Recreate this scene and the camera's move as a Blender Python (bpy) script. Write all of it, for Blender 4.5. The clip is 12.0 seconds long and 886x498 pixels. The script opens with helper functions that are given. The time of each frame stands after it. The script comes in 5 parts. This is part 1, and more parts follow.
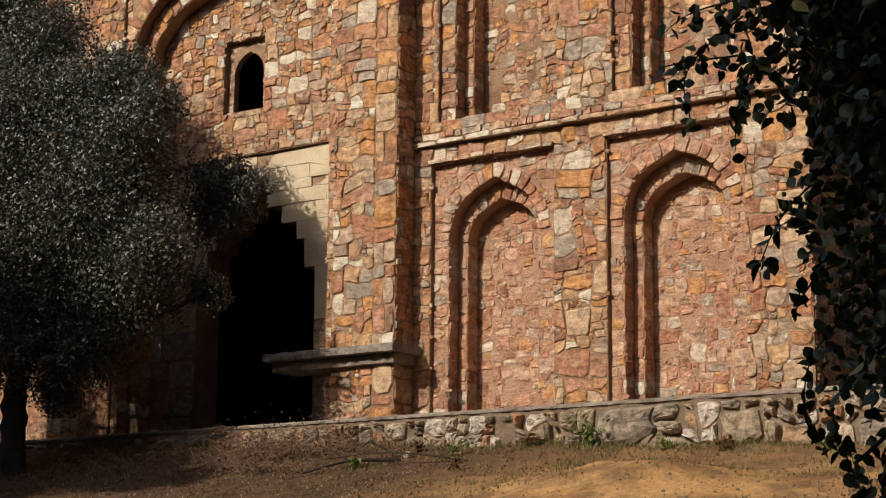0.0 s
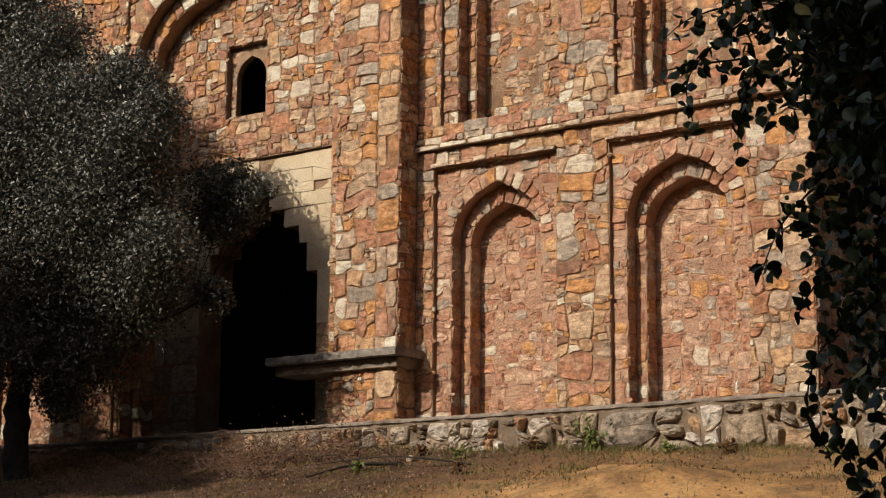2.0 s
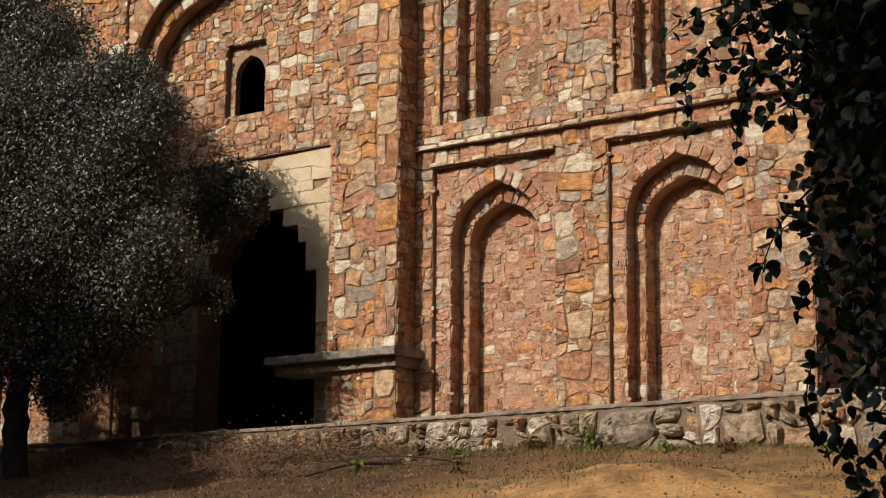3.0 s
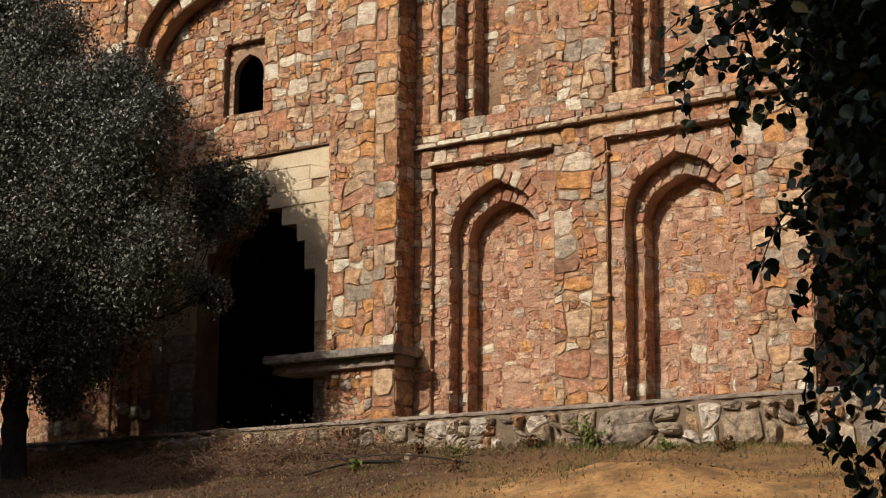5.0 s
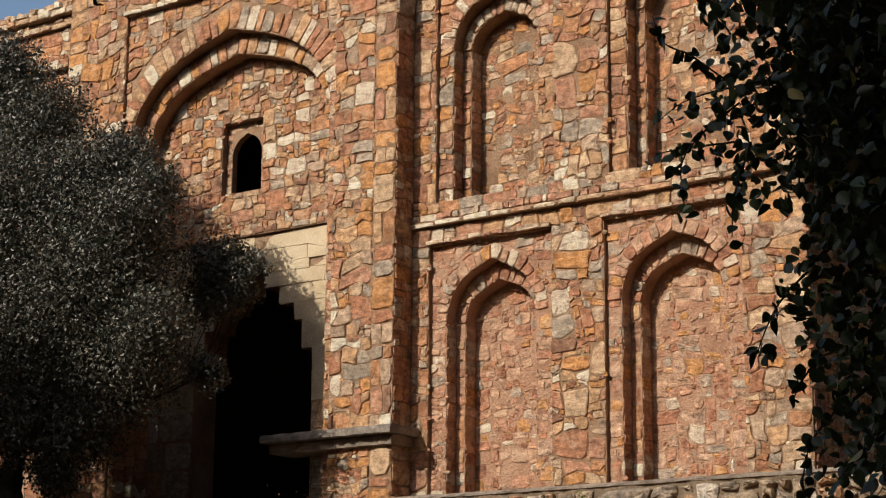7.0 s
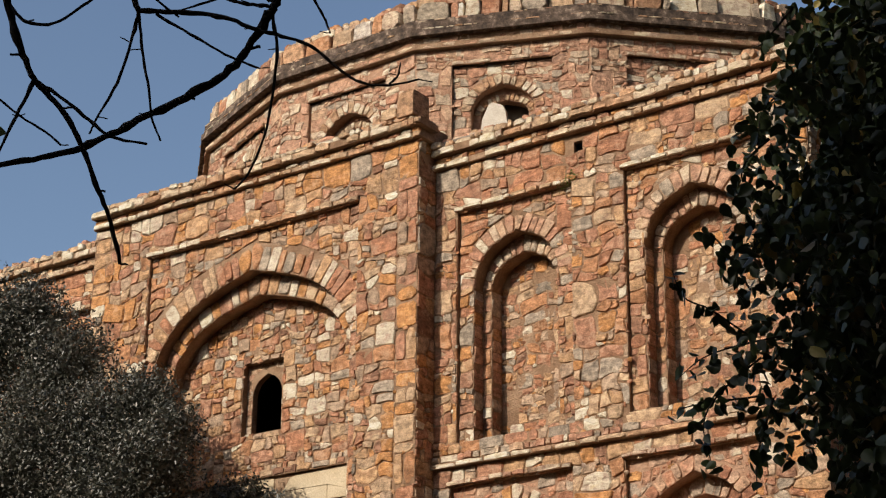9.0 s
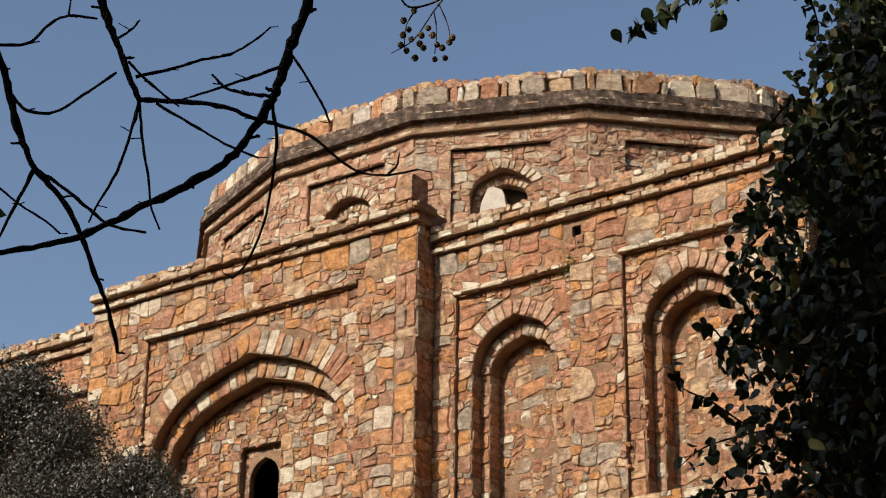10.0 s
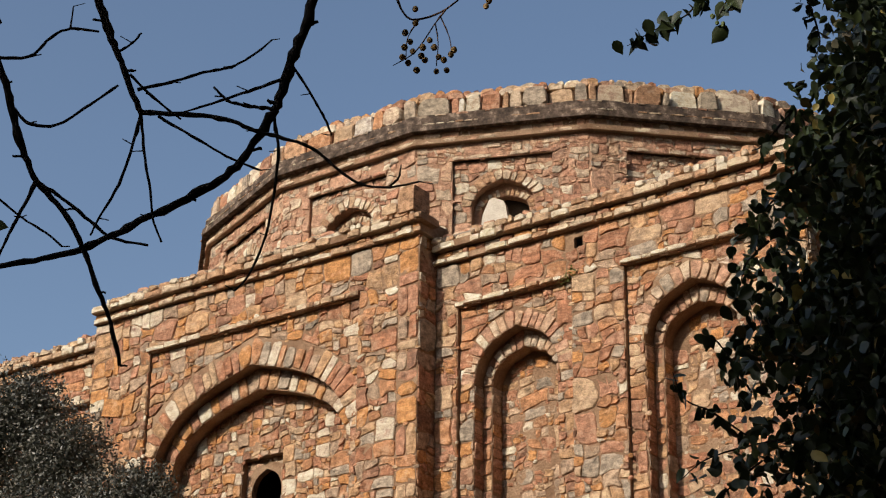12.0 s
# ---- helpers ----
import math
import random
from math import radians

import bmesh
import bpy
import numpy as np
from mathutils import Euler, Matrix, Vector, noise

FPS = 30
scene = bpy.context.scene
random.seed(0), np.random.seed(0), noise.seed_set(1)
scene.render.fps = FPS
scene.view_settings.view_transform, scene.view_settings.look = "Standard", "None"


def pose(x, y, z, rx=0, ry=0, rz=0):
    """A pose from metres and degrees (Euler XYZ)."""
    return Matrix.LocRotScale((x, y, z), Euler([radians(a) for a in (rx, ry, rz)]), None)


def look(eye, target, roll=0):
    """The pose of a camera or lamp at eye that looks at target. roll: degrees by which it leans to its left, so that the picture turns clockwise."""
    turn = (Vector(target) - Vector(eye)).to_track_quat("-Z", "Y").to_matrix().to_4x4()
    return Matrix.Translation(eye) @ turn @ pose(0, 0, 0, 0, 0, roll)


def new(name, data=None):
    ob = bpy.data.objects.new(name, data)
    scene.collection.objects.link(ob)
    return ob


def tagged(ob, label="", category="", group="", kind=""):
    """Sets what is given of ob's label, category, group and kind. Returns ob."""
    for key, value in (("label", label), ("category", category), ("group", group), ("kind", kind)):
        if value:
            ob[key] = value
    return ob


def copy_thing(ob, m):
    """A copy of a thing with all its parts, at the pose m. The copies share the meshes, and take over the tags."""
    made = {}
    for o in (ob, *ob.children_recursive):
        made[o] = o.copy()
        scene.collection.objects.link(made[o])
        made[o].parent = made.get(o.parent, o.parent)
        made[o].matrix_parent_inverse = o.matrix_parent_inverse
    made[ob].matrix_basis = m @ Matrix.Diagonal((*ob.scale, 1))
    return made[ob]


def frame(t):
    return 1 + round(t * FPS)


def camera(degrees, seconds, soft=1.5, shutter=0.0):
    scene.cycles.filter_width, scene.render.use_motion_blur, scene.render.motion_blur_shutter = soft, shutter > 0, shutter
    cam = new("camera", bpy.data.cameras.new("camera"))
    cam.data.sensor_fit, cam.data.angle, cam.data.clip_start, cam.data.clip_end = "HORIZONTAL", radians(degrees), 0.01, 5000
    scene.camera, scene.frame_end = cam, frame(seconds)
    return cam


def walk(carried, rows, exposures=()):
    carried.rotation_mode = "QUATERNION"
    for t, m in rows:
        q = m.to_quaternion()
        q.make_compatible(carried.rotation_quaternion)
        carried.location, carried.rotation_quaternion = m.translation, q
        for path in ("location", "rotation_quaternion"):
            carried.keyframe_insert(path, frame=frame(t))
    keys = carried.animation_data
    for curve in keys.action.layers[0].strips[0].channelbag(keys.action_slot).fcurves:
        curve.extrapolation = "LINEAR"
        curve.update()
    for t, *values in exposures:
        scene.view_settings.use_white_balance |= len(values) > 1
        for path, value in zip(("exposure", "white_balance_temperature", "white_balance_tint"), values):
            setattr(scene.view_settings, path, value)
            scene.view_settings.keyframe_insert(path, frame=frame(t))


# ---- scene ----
# ---------------------------------------------------------------- camera
# A tripod stands still on the slope; its head tilts up (seconds, turn, tilt, lean in degrees).
EYE = (0.0, -20.0, 1.6)
HEAD = [
    (0.0, -35.367, 11.085, -0.514),
    (0.5, -35.343, 11.176, -0.438),
    (1.0, -35.392, 11.156, -0.527),
    (1.5, -35.413, 11.183, -0.449),
    (2.0, -35.449, 11.199, -0.438),
    (2.5, -35.446, 11.213, -0.472),
    (3.0, -35.418, 11.178, -0.436),
    (5.0, -35.380, 11.140, -0.369),
    (5.5, -35.461, 11.231, -0.393),
    (6.0, -35.442, 11.356, -0.414),
    (6.5, -35.430, 12.301, -0.496),
    (6.7, -35.342, 12.793, -0.484),
    (8.3, -35.939, 18.107, -0.485),
    (8.5, -35.952, 19.042, -0.481),
    (9.0, -36.017, 20.894, -0.485),
    (9.5, -35.911, 22.347, -0.569),
    (10.0, -35.995, 23.461, -0.704),
    (10.5, -36.007, 23.735, -0.637),
    (11.0, -36.051, 23.731, -0.680),
    (11.5, -36.106, 23.787, -0.637),
    (12.0, -36.058, 23.805, -0.612)]
ARM = 0.26                               # the lens sits this far before the head's pivot
PIVOT = Vector(EYE) - ARM * Vector((-0.56, 0.777, 0.2924))


def lens_at(turn, tilt):
    a, t = radians(turn), radians(tilt)
    return PIVOT + ARM * Vector((math.sin(a) * math.cos(t), math.cos(a) * math.cos(t), math.sin(t)))


def head_pose(turn, tilt, lean):
    p = lens_at(turn, tilt)
    tilt += math.degrees((EYE[2] - p.z) * math.cos(radians(tilt)) / 25.0)
    return pose(*p, 90 + tilt, 0, -turn) @ pose(0, 0, 0, 0, 0, -lean)


cam = camera(26.67, 12.0, soft=1.12)
walk(cam, [(t, head_pose(turn, tilt, lean)) for t, turn, tilt, lean in HEAD],
     exposures=[(0.0, 0.0), (6.5, 0.0), (9.5, 0.06), (12.0, 0.06)])

# ---------------------------------------------------------------- sky and sun
SUN_TURN, SUN_HEIGHT = 17.0, 31.0      # degrees left of the facade's normal, above the horizon
to_sun = Vector((-math.sin(radians(SUN_TURN)) * math.cos(radians(SUN_HEIGHT)),
                 -math.cos(radians(SUN_TURN)) * math.cos(radians(SUN_HEIGHT)), math.sin(radians(SUN_HEIGHT))))
world = bpy.data.worlds.new("sky")
scene.world = world
world.use_nodes = True
sky = world.node_tree.nodes.new("ShaderNodeTexSky")
sky.sky_type, sky.sun_disc = "NISHITA", False
sky.sun_elevation = radians(SUN_HEIGHT)
sky.sun_rotation = math.atan2(to_sun.x, to_sun.y)
sky.air_density, sky.dust_density, sky.ozone_density = 1.0, 2.5, 1.5
backdrop = world.node_tree.nodes["Background"]
backdrop.inputs["Strength"].default_value = 0.13
world.node_tree.links.new(sky.outputs[0], backdrop.inputs[0])
sun = new("sun", bpy.data.lights.new("sun", "SUN"))
sun.data.energy, sun.data.angle, sun.data.color = 4.05, radians(0.53), (1.0, 0.915, 0.80)
sun.matrix_world = look(to_sun * 60, (0, 0, 0))


# ---------------------------------------------------------------- materials
class Nodes:
    """Short spelling for node materials."""

    def __init__(self, name):
        self.mat = bpy.data.materials.new(name)
        self.mat.use_nodes = True
        self.tree = self.mat.node_tree
        self.bsdf = self.tree.nodes["Principled BSDF"]

    def add(self, kind, links=(), **values):
        n = self.tree.nodes.new(kind)
        for k, v in values.items():
            n.inputs[k.replace("_", " ")].default_value = v
        for k, s in dict(links).items():
            self.tree.links.new(s, n.inputs[k])
        return n

    def set(self, name, value):
        if hasattr(value, "node"):
            self.tree.links.new(value, self.bsdf.inputs[name])
        else:
            self.bsdf.inputs[name].default_value = value

    def coords(self):
        return self.add("ShaderNodeTexCoord").outputs["Object"]

    def geo(self, out):
        return self.add("ShaderNodeNewGeometry").outputs[out]

    def noise(self, scale, detail=4, rough=0.6, vec=None):
        n = self.add("ShaderNodeTexNoise", Scale=scale, Detail=detail, Roughness=rough)
        self.tree.links.new(vec or self.geo("Position"), n.inputs["Vector"])
        return n.outputs["Fac"]

    def ramp(self, fac, stops, mode="LINEAR"):
        n = self.add("ShaderNodeValToRGB", {"Fac": fac})
        n.color_ramp.interpolation = mode
        el = n.color_ramp.elements
        while len(el) < len(stops):
            el.new(0.5)
        for e, (p, c) in zip(el, stops):
            e.position, e.color = p, (*c, 1) if len(c) == 3 else c
        return n.outputs["Color"]

    def mix(self, fac, a, b, mode="MIX"):
        n = self.tree.nodes.new("ShaderNodeMix")
        n.data_type, n.blend_type = "RGBA", mode
        for i, v in ((0, fac), (6, a), (7, b)):
            if hasattr(v, "node"):
                self.tree.links.new(v, n.inputs[i])
            else:
                n.inputs[i].default_value = v if i == 0 or len(v) == 4 else (*v, 1)
        return n.outputs[2]

    def bump(self, height, strength, distance):
        n = self.add("ShaderNodeBump", {"Height": height}, Strength=strength, Distance=distance)
        self.set("Normal", n.outputs["Normal"])


def grey(v):
    return (v, v, v)


ORANGE = [(0.0, (0.42, 0.205, 0.10)), (0.13, (0.46, 0.275, 0.145)), (0.27, (0.36, 0.165, 0.09)), (0.40, (0.49, 0.33, 0.20)),
          (0.52, (0.47, 0.225, 0.085)), (0.62, (0.39, 0.27, 0.18)), (0.71, (0.40, 0.20, 0.12)), (0.81, (0.34, 0.27, 0.20)),
          (0.88, (0.27, 0.14, 0.085)), (0.93, (0.60, 0.50, 0.37))]
PINK = [(0.0, (0.44, 0.235, 0.145)), (0.2, (0.47, 0.285, 0.18)), (0.4, (0.40, 0.185, 0.105)), (0.55, (0.47, 0.30, 0.20)),
        (0.70, (0.34, 0.155, 0.09)), (0.80, (0.46, 0.23, 0.09)), (0.88, (0.37, 0.285, 0.21)), (0.95, (0.56, 0.44, 0.32))]
PALE = [(0.0, (0.52, 0.40, 0.27)), (0.25, (0.45, 0.30, 0.18)), (0.5, (0.62, 0.52, 0.38)), (0.75, (0.43, 0.25, 0.14))]
BUFF = [(0.0, (0.47, 0.30, 0.19)), (0.2, (0.41, 0.21, 0.13)), (0.42, (0.52, 0.39, 0.27)), (0.6, (0.44, 0.25, 0.16)), (0.82, (0.38, 0.30, 0.22)), (0.92, (0.60, 0.49, 0.36))]
FIELD = [(0.0, (0.30, 0.225, 0.15)), (0.22, (0.36, 0.29, 0.21)), (0.42, (0.36, 0.20, 0.11)), (0.50, (0.25, 0.20, 0.15)), (0.68, (0.48, 0.41, 0.33)), (0.82, (0.36, 0.23, 0.13)), (0.9, (0.57, 0.50, 0.41))]


def stone_material(name, stops, single):
    """Rubble stone: each block has its own colour, with blotches, pits and pale lime smears."""
    m = Nodes(name)
    if single:
        rnd = m.add("ShaderNodeObjectInfo").outputs["Random"]
    else:
        rnd = m.geo("Random Per Island")
    base = m.ramp(rnd, stops, "CONSTANT")
    shade = m.add("ShaderNodeMath", {0: rnd})
    shade.operation = "MULTIPLY"
    shade.inputs[1].default_value = 37.7
    frac = m.add("ShaderNodeMath", {0: shade.outputs[0]})
    frac.operation = "FRACT"
    base = m.mix(0.55, base, m.ramp(frac.outputs[0], [(0, grey(0.42)), (1, grey(0.66))]), "OVERLAY")
    blotch = m.noise(9.0, 7, 0.72)
    base = m.mix(0.9, base, m.ramp(blotch, [(0.30, grey(0.15)), (0.5, grey(0.5)), (0.70, grey(0.82))]), "OVERLAY")
    grain = m.noise(60.0, 4, 0.7)
    base = m.mix(0.45, base, m.ramp(grain, [(0.32, grey(0.2)), (0.68, grey(0.8))]), "OVERLAY")
    veins = m.add("ShaderNodeMapping", {"Vector": m.geo("Position")}, Scale=(5.0, 5.0, 22.0), Rotation=(0.2, 0.15, 0.3)).outputs[0]
    base = m.mix(0.6, base, m.ramp(m.noise(1.0, 6, 0.7, veins), [(0.32, grey(0.22)), (0.66, grey(0.78))]), "OVERLAY")
    smear = m.ramp(m.noise(4.5, 7, 0.75), [(0.52, grey(0)), (0.66, grey(0.6))])
    base = m.mix(smear, base, (0.52, 0.385, 0.265))
    soot = m.ramp(m.noise(1.3, 6, 0.72), [(0.58, grey(0)), (0.74, grey(0.55))])
    base = m.mix(soot, base, (0.13, 0.10, 0.08))
    m.set("Base Color", base)
    m.set("Roughness", 0.9)
    m.set("Specular IOR Level", 0.25)
    m.bump(m.mix(0.55, blotch, m.noise(24.0, 7, 0.75)), 0.85, 0.06)
    return m.mat


def plain_material(name, stops, scale, rough=0.9, bump=0.5, fine=45.0, depth=0.02, spec=0.25):
    """A rough surface in a few related tones at two scales."""
    m = Nodes(name)
    big, small = m.noise(scale, 6, 0.65), m.noise(fine, 5, 0.7)
    col = m.ramp(big, stops)
    col = m.mix(0.4, col, m.ramp(small, [(0.3, grey(0.22)), (0.7, grey(0.78))]), "OVERLAY")
    m.set("Base Color", col)
    m.set("Roughness", rough)
    m.set("Specular IOR Level", spec)
    m.bump(m.mix(0.5, big, small), bump, depth)
    return m.mat


def leaf_material(name, tones, rough, spec=0.5, through_light=0.25):
    """A leaf: glossy face, and some light through the blade."""
    m = Nodes(name)
    col = m.ramp(m.geo("Random Per Island"), tones, "CONSTANT")
    col = m.mix(0.4, col, m.ramp(m.noise(50.0, 2), [(0.3, grey(0.3)), (0.7, grey(0.7))]), "OVERLAY")
    m.set("Base Color", col)
    m.set("Roughness", rough)
    m.set("Specular IOR Level", spec)
    glow = m.add("ShaderNodeBsdfTranslucent", {"Color": col})
    both = m.add("ShaderNodeMixShader", {1: m.bsdf.outputs[0], 2: glow.outputs[0]}, Fac=through_light)
    m.tree.links.new(both.outputs[0], m.tree.nodes["Material Output"].inputs["Surface"])
    return m.mat


STONE = {n: (stone_material(n + "_rubble", c, False), stone_material(n + "_block", c, True))
         for n, c in (("orange", ORANGE), ("pink", PINK), ("pale", PALE), ("buff", BUFF), ("field", FIELD))}
MORTAR = plain_material("lime_mortar", [(0.3, (0.19, 0.108, 0.06)), (0.5, (0.31, 0.19, 0.112)), (0.7, (0.43, 0.29, 0.185))], 2.2, bump=1.0, fine=28.0, depth=0.07)
PINKMORTAR = plain_material("pink_lime_mortar", [(0.3, (0.33, 0.18, 0.11)), (0.5, (0.44, 0.255, 0.16)), (0.7, (0.49, 0.325, 0.22))], 3.0, bump=1.0, fine=28.0, depth=0.07)
GREYMORTAR = plain_material("grey_mortar", [(0.3, (0.15, 0.115, 0.085)), (0.5, (0.26, 0.21, 0.165)), (0.75, (0.40, 0.33, 0.26))], 3.5, bump=1.0, fine=30.0, depth=0.05)
ASHLAR = plain_material("dressed_stone", [(0.3, (0.40, 0.30, 0.185)), (0.5, (0.52, 0.41, 0.265)), (0.75, (0.59, 0.49, 0.34))], 1.6, bump=0.4, depth=0.015)
WHITESTONE = plain_material("pale_quartzite", [(0.3, (0.52, 0.45, 0.36)), (0.6, (0.68, 0.61, 0.51))], 4.0, bump=0.6)
BLACKBAND = plain_material("weathered_plaster", [(0.35, (0.045, 0.033, 0.025)), (0.48, (0.095, 0.066, 0.048)), (0.58, (0.17, 0.122, 0.09)), (0.66, (0.42, 0.32, 0.235))], 6.5, bump=1.0, depth=0.05)


def earth_material():
    """Sandy earth near the tomb, dark leaf mould and scrub at the left; unseen ground farther off is darkened to cut
    bounce.
    """
    m = Nodes("dry_earth")
    big, small = m.noise(0.9, 6, 0.65), m.noise(22.0, 5, 0.7)
    sand = m.ramp(big, [(0.3, (0.31, 0.155, 0.06)), (0.5, (0.44, 0.24, 0.09)), (0.7, (0.53, 0.32, 0.135))])
    sand = m.mix(0.6, sand, m.ramp(small, [(0.3, grey(0.22)), (0.7, grey(0.78))]), "OVERLAY")
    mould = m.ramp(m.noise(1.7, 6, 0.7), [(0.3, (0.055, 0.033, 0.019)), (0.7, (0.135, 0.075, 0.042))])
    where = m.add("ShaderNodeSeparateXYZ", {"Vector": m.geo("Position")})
    # out of view the dark tone stands in for shaded ground, against bounced light
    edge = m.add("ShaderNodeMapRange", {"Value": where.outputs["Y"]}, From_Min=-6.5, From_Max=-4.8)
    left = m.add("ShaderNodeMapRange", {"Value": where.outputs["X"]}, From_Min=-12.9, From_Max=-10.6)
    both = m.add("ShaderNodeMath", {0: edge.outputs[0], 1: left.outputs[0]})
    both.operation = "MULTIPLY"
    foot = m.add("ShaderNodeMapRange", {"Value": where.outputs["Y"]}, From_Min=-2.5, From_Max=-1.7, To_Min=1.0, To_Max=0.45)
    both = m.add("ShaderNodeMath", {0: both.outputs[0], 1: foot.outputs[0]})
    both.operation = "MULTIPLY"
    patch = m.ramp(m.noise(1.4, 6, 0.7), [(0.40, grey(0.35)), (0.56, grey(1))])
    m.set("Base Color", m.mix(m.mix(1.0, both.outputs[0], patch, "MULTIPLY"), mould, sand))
    m.set("Roughness", 0.95)
    m.set("Specular IOR Level", 0.2)
    m.bump(m.mix(0.5, big, small), 0.9, 0.05)
    return m.mat


EARTH = earth_material()
BARK = plain_material("dark_bark", [(0.3, (0.018, 0.014, 0.011)), (0.6, (0.04, 0.032, 0.026))], 14.0, bump=0.7, depth=0.01)
DARKMORTAR = plain_material("dirty_mortar", [(0.3, (0.12, 0.085, 0.055)), (0.5, (0.20, 0.145, 0.095)), (0.75, (0.33, 0.25, 0.17))], 3.0, bump=1.0, fine=26.0, depth=0.06)
SLABSTONE = plain_material("stained_slab", [(0.3, (0.10, 0.085, 0.07)), (0.5, (0.20, 0.17, 0.14)), (0.72, (0.36, 0.31, 0.25))], 5.0, bump=0.8, depth=0.03)
# inner stone coloured dark: part of the interior's shade is in the colour
SHADOWSTONE = plain_material("shade_toned_stone", [(0.3, (0.10, 0.08, 0.06)), (0.7, (0.18, 0.14, 0.10))], 2.0)


# ---------------------------------------------------------------- building helpers
def mesh_of(name, verts, faces, mat, smooth=False):
    me = bpy.data.meshes.new(name)
    me.from_pydata(verts, [], faces)
    me.materials.append(mat)
    if smooth:
        me.polygons.foreach_set("use_smooth", [True] * len(me.polygons))
    me.update()
    return me


def under(name, mesh, parent, label="", kind=""):
    ob = new(name, mesh)
    ob.parent = parent
    return tagged(ob, label=label, kind=kind)


class Builder:
    """Collects quads and polygons of one mesh."""

    def __init__(self):
        self.v, self.f = [], []

    def face(self, *pts):
        i = len(self.v)
        self.v.extend(pts)
        self.f.append(tuple(range(i, i + len(pts))))

    def block(self, lo, hi):
        (x0, y0, z0), (x1, y1, z1) = lo, hi
        i = len(self.v)
        self.v += [(x, y, z) for z in (z0, z1) for y in (y0, y1) for x in (x0, x1)]
        self.f += [tuple(i + k for k in q) for q in ((0, 1, 5, 4), (1, 3, 7, 5), (3, 2, 6, 7), (2, 0, 4, 6), (4, 5, 7, 6), (2, 3, 1, 0))]

    def solid(self, verts, faces):
        i = len(self.v)
        self.v += verts
        self.f += [tuple(i + k for k in q) for q in faces]

    def mesh(self, name, mat, smooth=False):
        return mesh_of(name, self.v, self.f, mat, smooth)


class Arch:
    """A four-centred opening: middle x, half width, sill, springing height and rise above it."""

    def __init__(self, x, w, z0, zs, h):
        self.x, self.w, self.z0, self.zs, self.h = x, w, z0, zs, h
        self.line = []
        for i in range(41):
            a = w * (1 - (i / 40) ** 1.5)
            self.line.append((a, self.rise(a)))
        run = [0.0]
        for p, q in zip(self.line, self.line[1:]):
            run.append(run[-1] + math.hypot(q[0] - p[0], q[1] - p[1]))
        self.run = [r / run[-1] for r in run]

    def rise(self, a):
        t = min(1.0, abs(a) / self.w)
        return self.h * (0.65 * math.sqrt(max(0.0, 1 - t ** 4)) + 0.35 * (1 - t))

    def inside(self, d):
        """The same opening drawn in by d at the jambs and the arch."""
        return Arch(self.x, self.w - d, self.z0, self.zs, self.h - d * 1.65)

    def top(self, x):
        return self.zs + self.rise(x - self.x)

    def xs(self, n=14):
        out = []
        for i in range(n + 1):
            a = self.w * (1 - (i / n) ** 1.7)
            out += [self.x - a, self.x + a]
        return sorted(set(out))

    def point(self, u):
        """Half-width, height and outward normal at u (0 springing, 1 apex)."""
        u = min(max(u, 0.0), 1.0)
        i = max(0, min(39, next((k for k in range(40) if self.run[k + 1] >= u), 39)))
        t = (u - self.run[i]) / (self.run[i + 1] - self.run[i])
        (a, z), (c, e) = self.line[i], self.line[i + 1]
        l = math.hypot(c - a, e - z)
        return a + t * (c - a), z + t * (e - z), (e - z) / l, (a - c) / l

    def arc(self, u, off, side):
        """A point on the arch, off outside the opening."""
        a, z, na, nz = self.point(u)
        if u > 0.995:
            return (self.x, self.zs + z + off * 1.07)
        return (self.x - side * max(0.0, a + na * off), self.zs + z + nz * off)

    def cuts(self, ring):
        """Half planes a*x + b*z >= d, each of which leaves the opening and its ring out."""
        out = [(-1, 0, -(self.x - self.w)), (1, 0, self.x + self.w)]
        for side in (1, -1):
            for u in (0.1, 0.2, 0.3, 0.4, 0.55, 0.75, 0.98):
                a, z, na, nz = self.point(u)
                n = (-side * na, nz)
                p = (self.x - side * (a + na * ring), self.zs + z + nz * ring)
                out.append((*n, n[0] * p[0] + n[1] * p[1]))
        out.append((0, -1, -self.z0))
        return out


class Rect:
    def __init__(self, x0, x1, z0, z1):
        self.x0, self.x1, self.z0, self.z1 = x0, x1, z0, z1

    def top(self, x):
        return self.z1

    def xs(self):
        return [self.x0, self.x1]

    def cuts(self, ring):
        return [(-1, 0, -self.x0), (1, 0, self.x1), (0, 1, self.z1), (0, -1, -self.z0)]


def plate(b, x0, x1, z0, z1, ya, yb, holes=()):
    """A slab of wall between the planes y = ya (front) and yb, with openings right through it."""
    cut = sorted({x0, x1, *(x for h in holes for x in h.xs())})
    edge = lambda h: (h.xs()[0], h.xs()[-1])
    for a, c in zip(cut, cut[1:]):
        mid = (a + c) / 2
        here = sorted((h for h in holes if edge(h)[0] < mid < edge(h)[1]), key=lambda h: h.z0)
        la = lc = z0
        for h in here:
            if h.z0 > z0:
                b.face((a, ya, la), (c, ya, lc), (c, ya, h.z0), (a, ya, h.z0))
                b.face((a, ya, h.z0), (c, ya, h.z0), (c, yb, h.z0), (a, yb, h.z0))
            la, lc = h.top(a), h.top(c)
            b.face((a, ya, la), (a, yb, la), (c, yb, lc), (c, ya, lc))
        b.face((a, ya, la), (c, ya, lc), (c, ya, z1), (a, ya, z1))
    for h in holes:
        for x in edge(h):
            zt = h.top(x)
            b.face((x, ya, h.z0), (x, yb, h.z0), (x, yb, zt), (x, ya, zt))


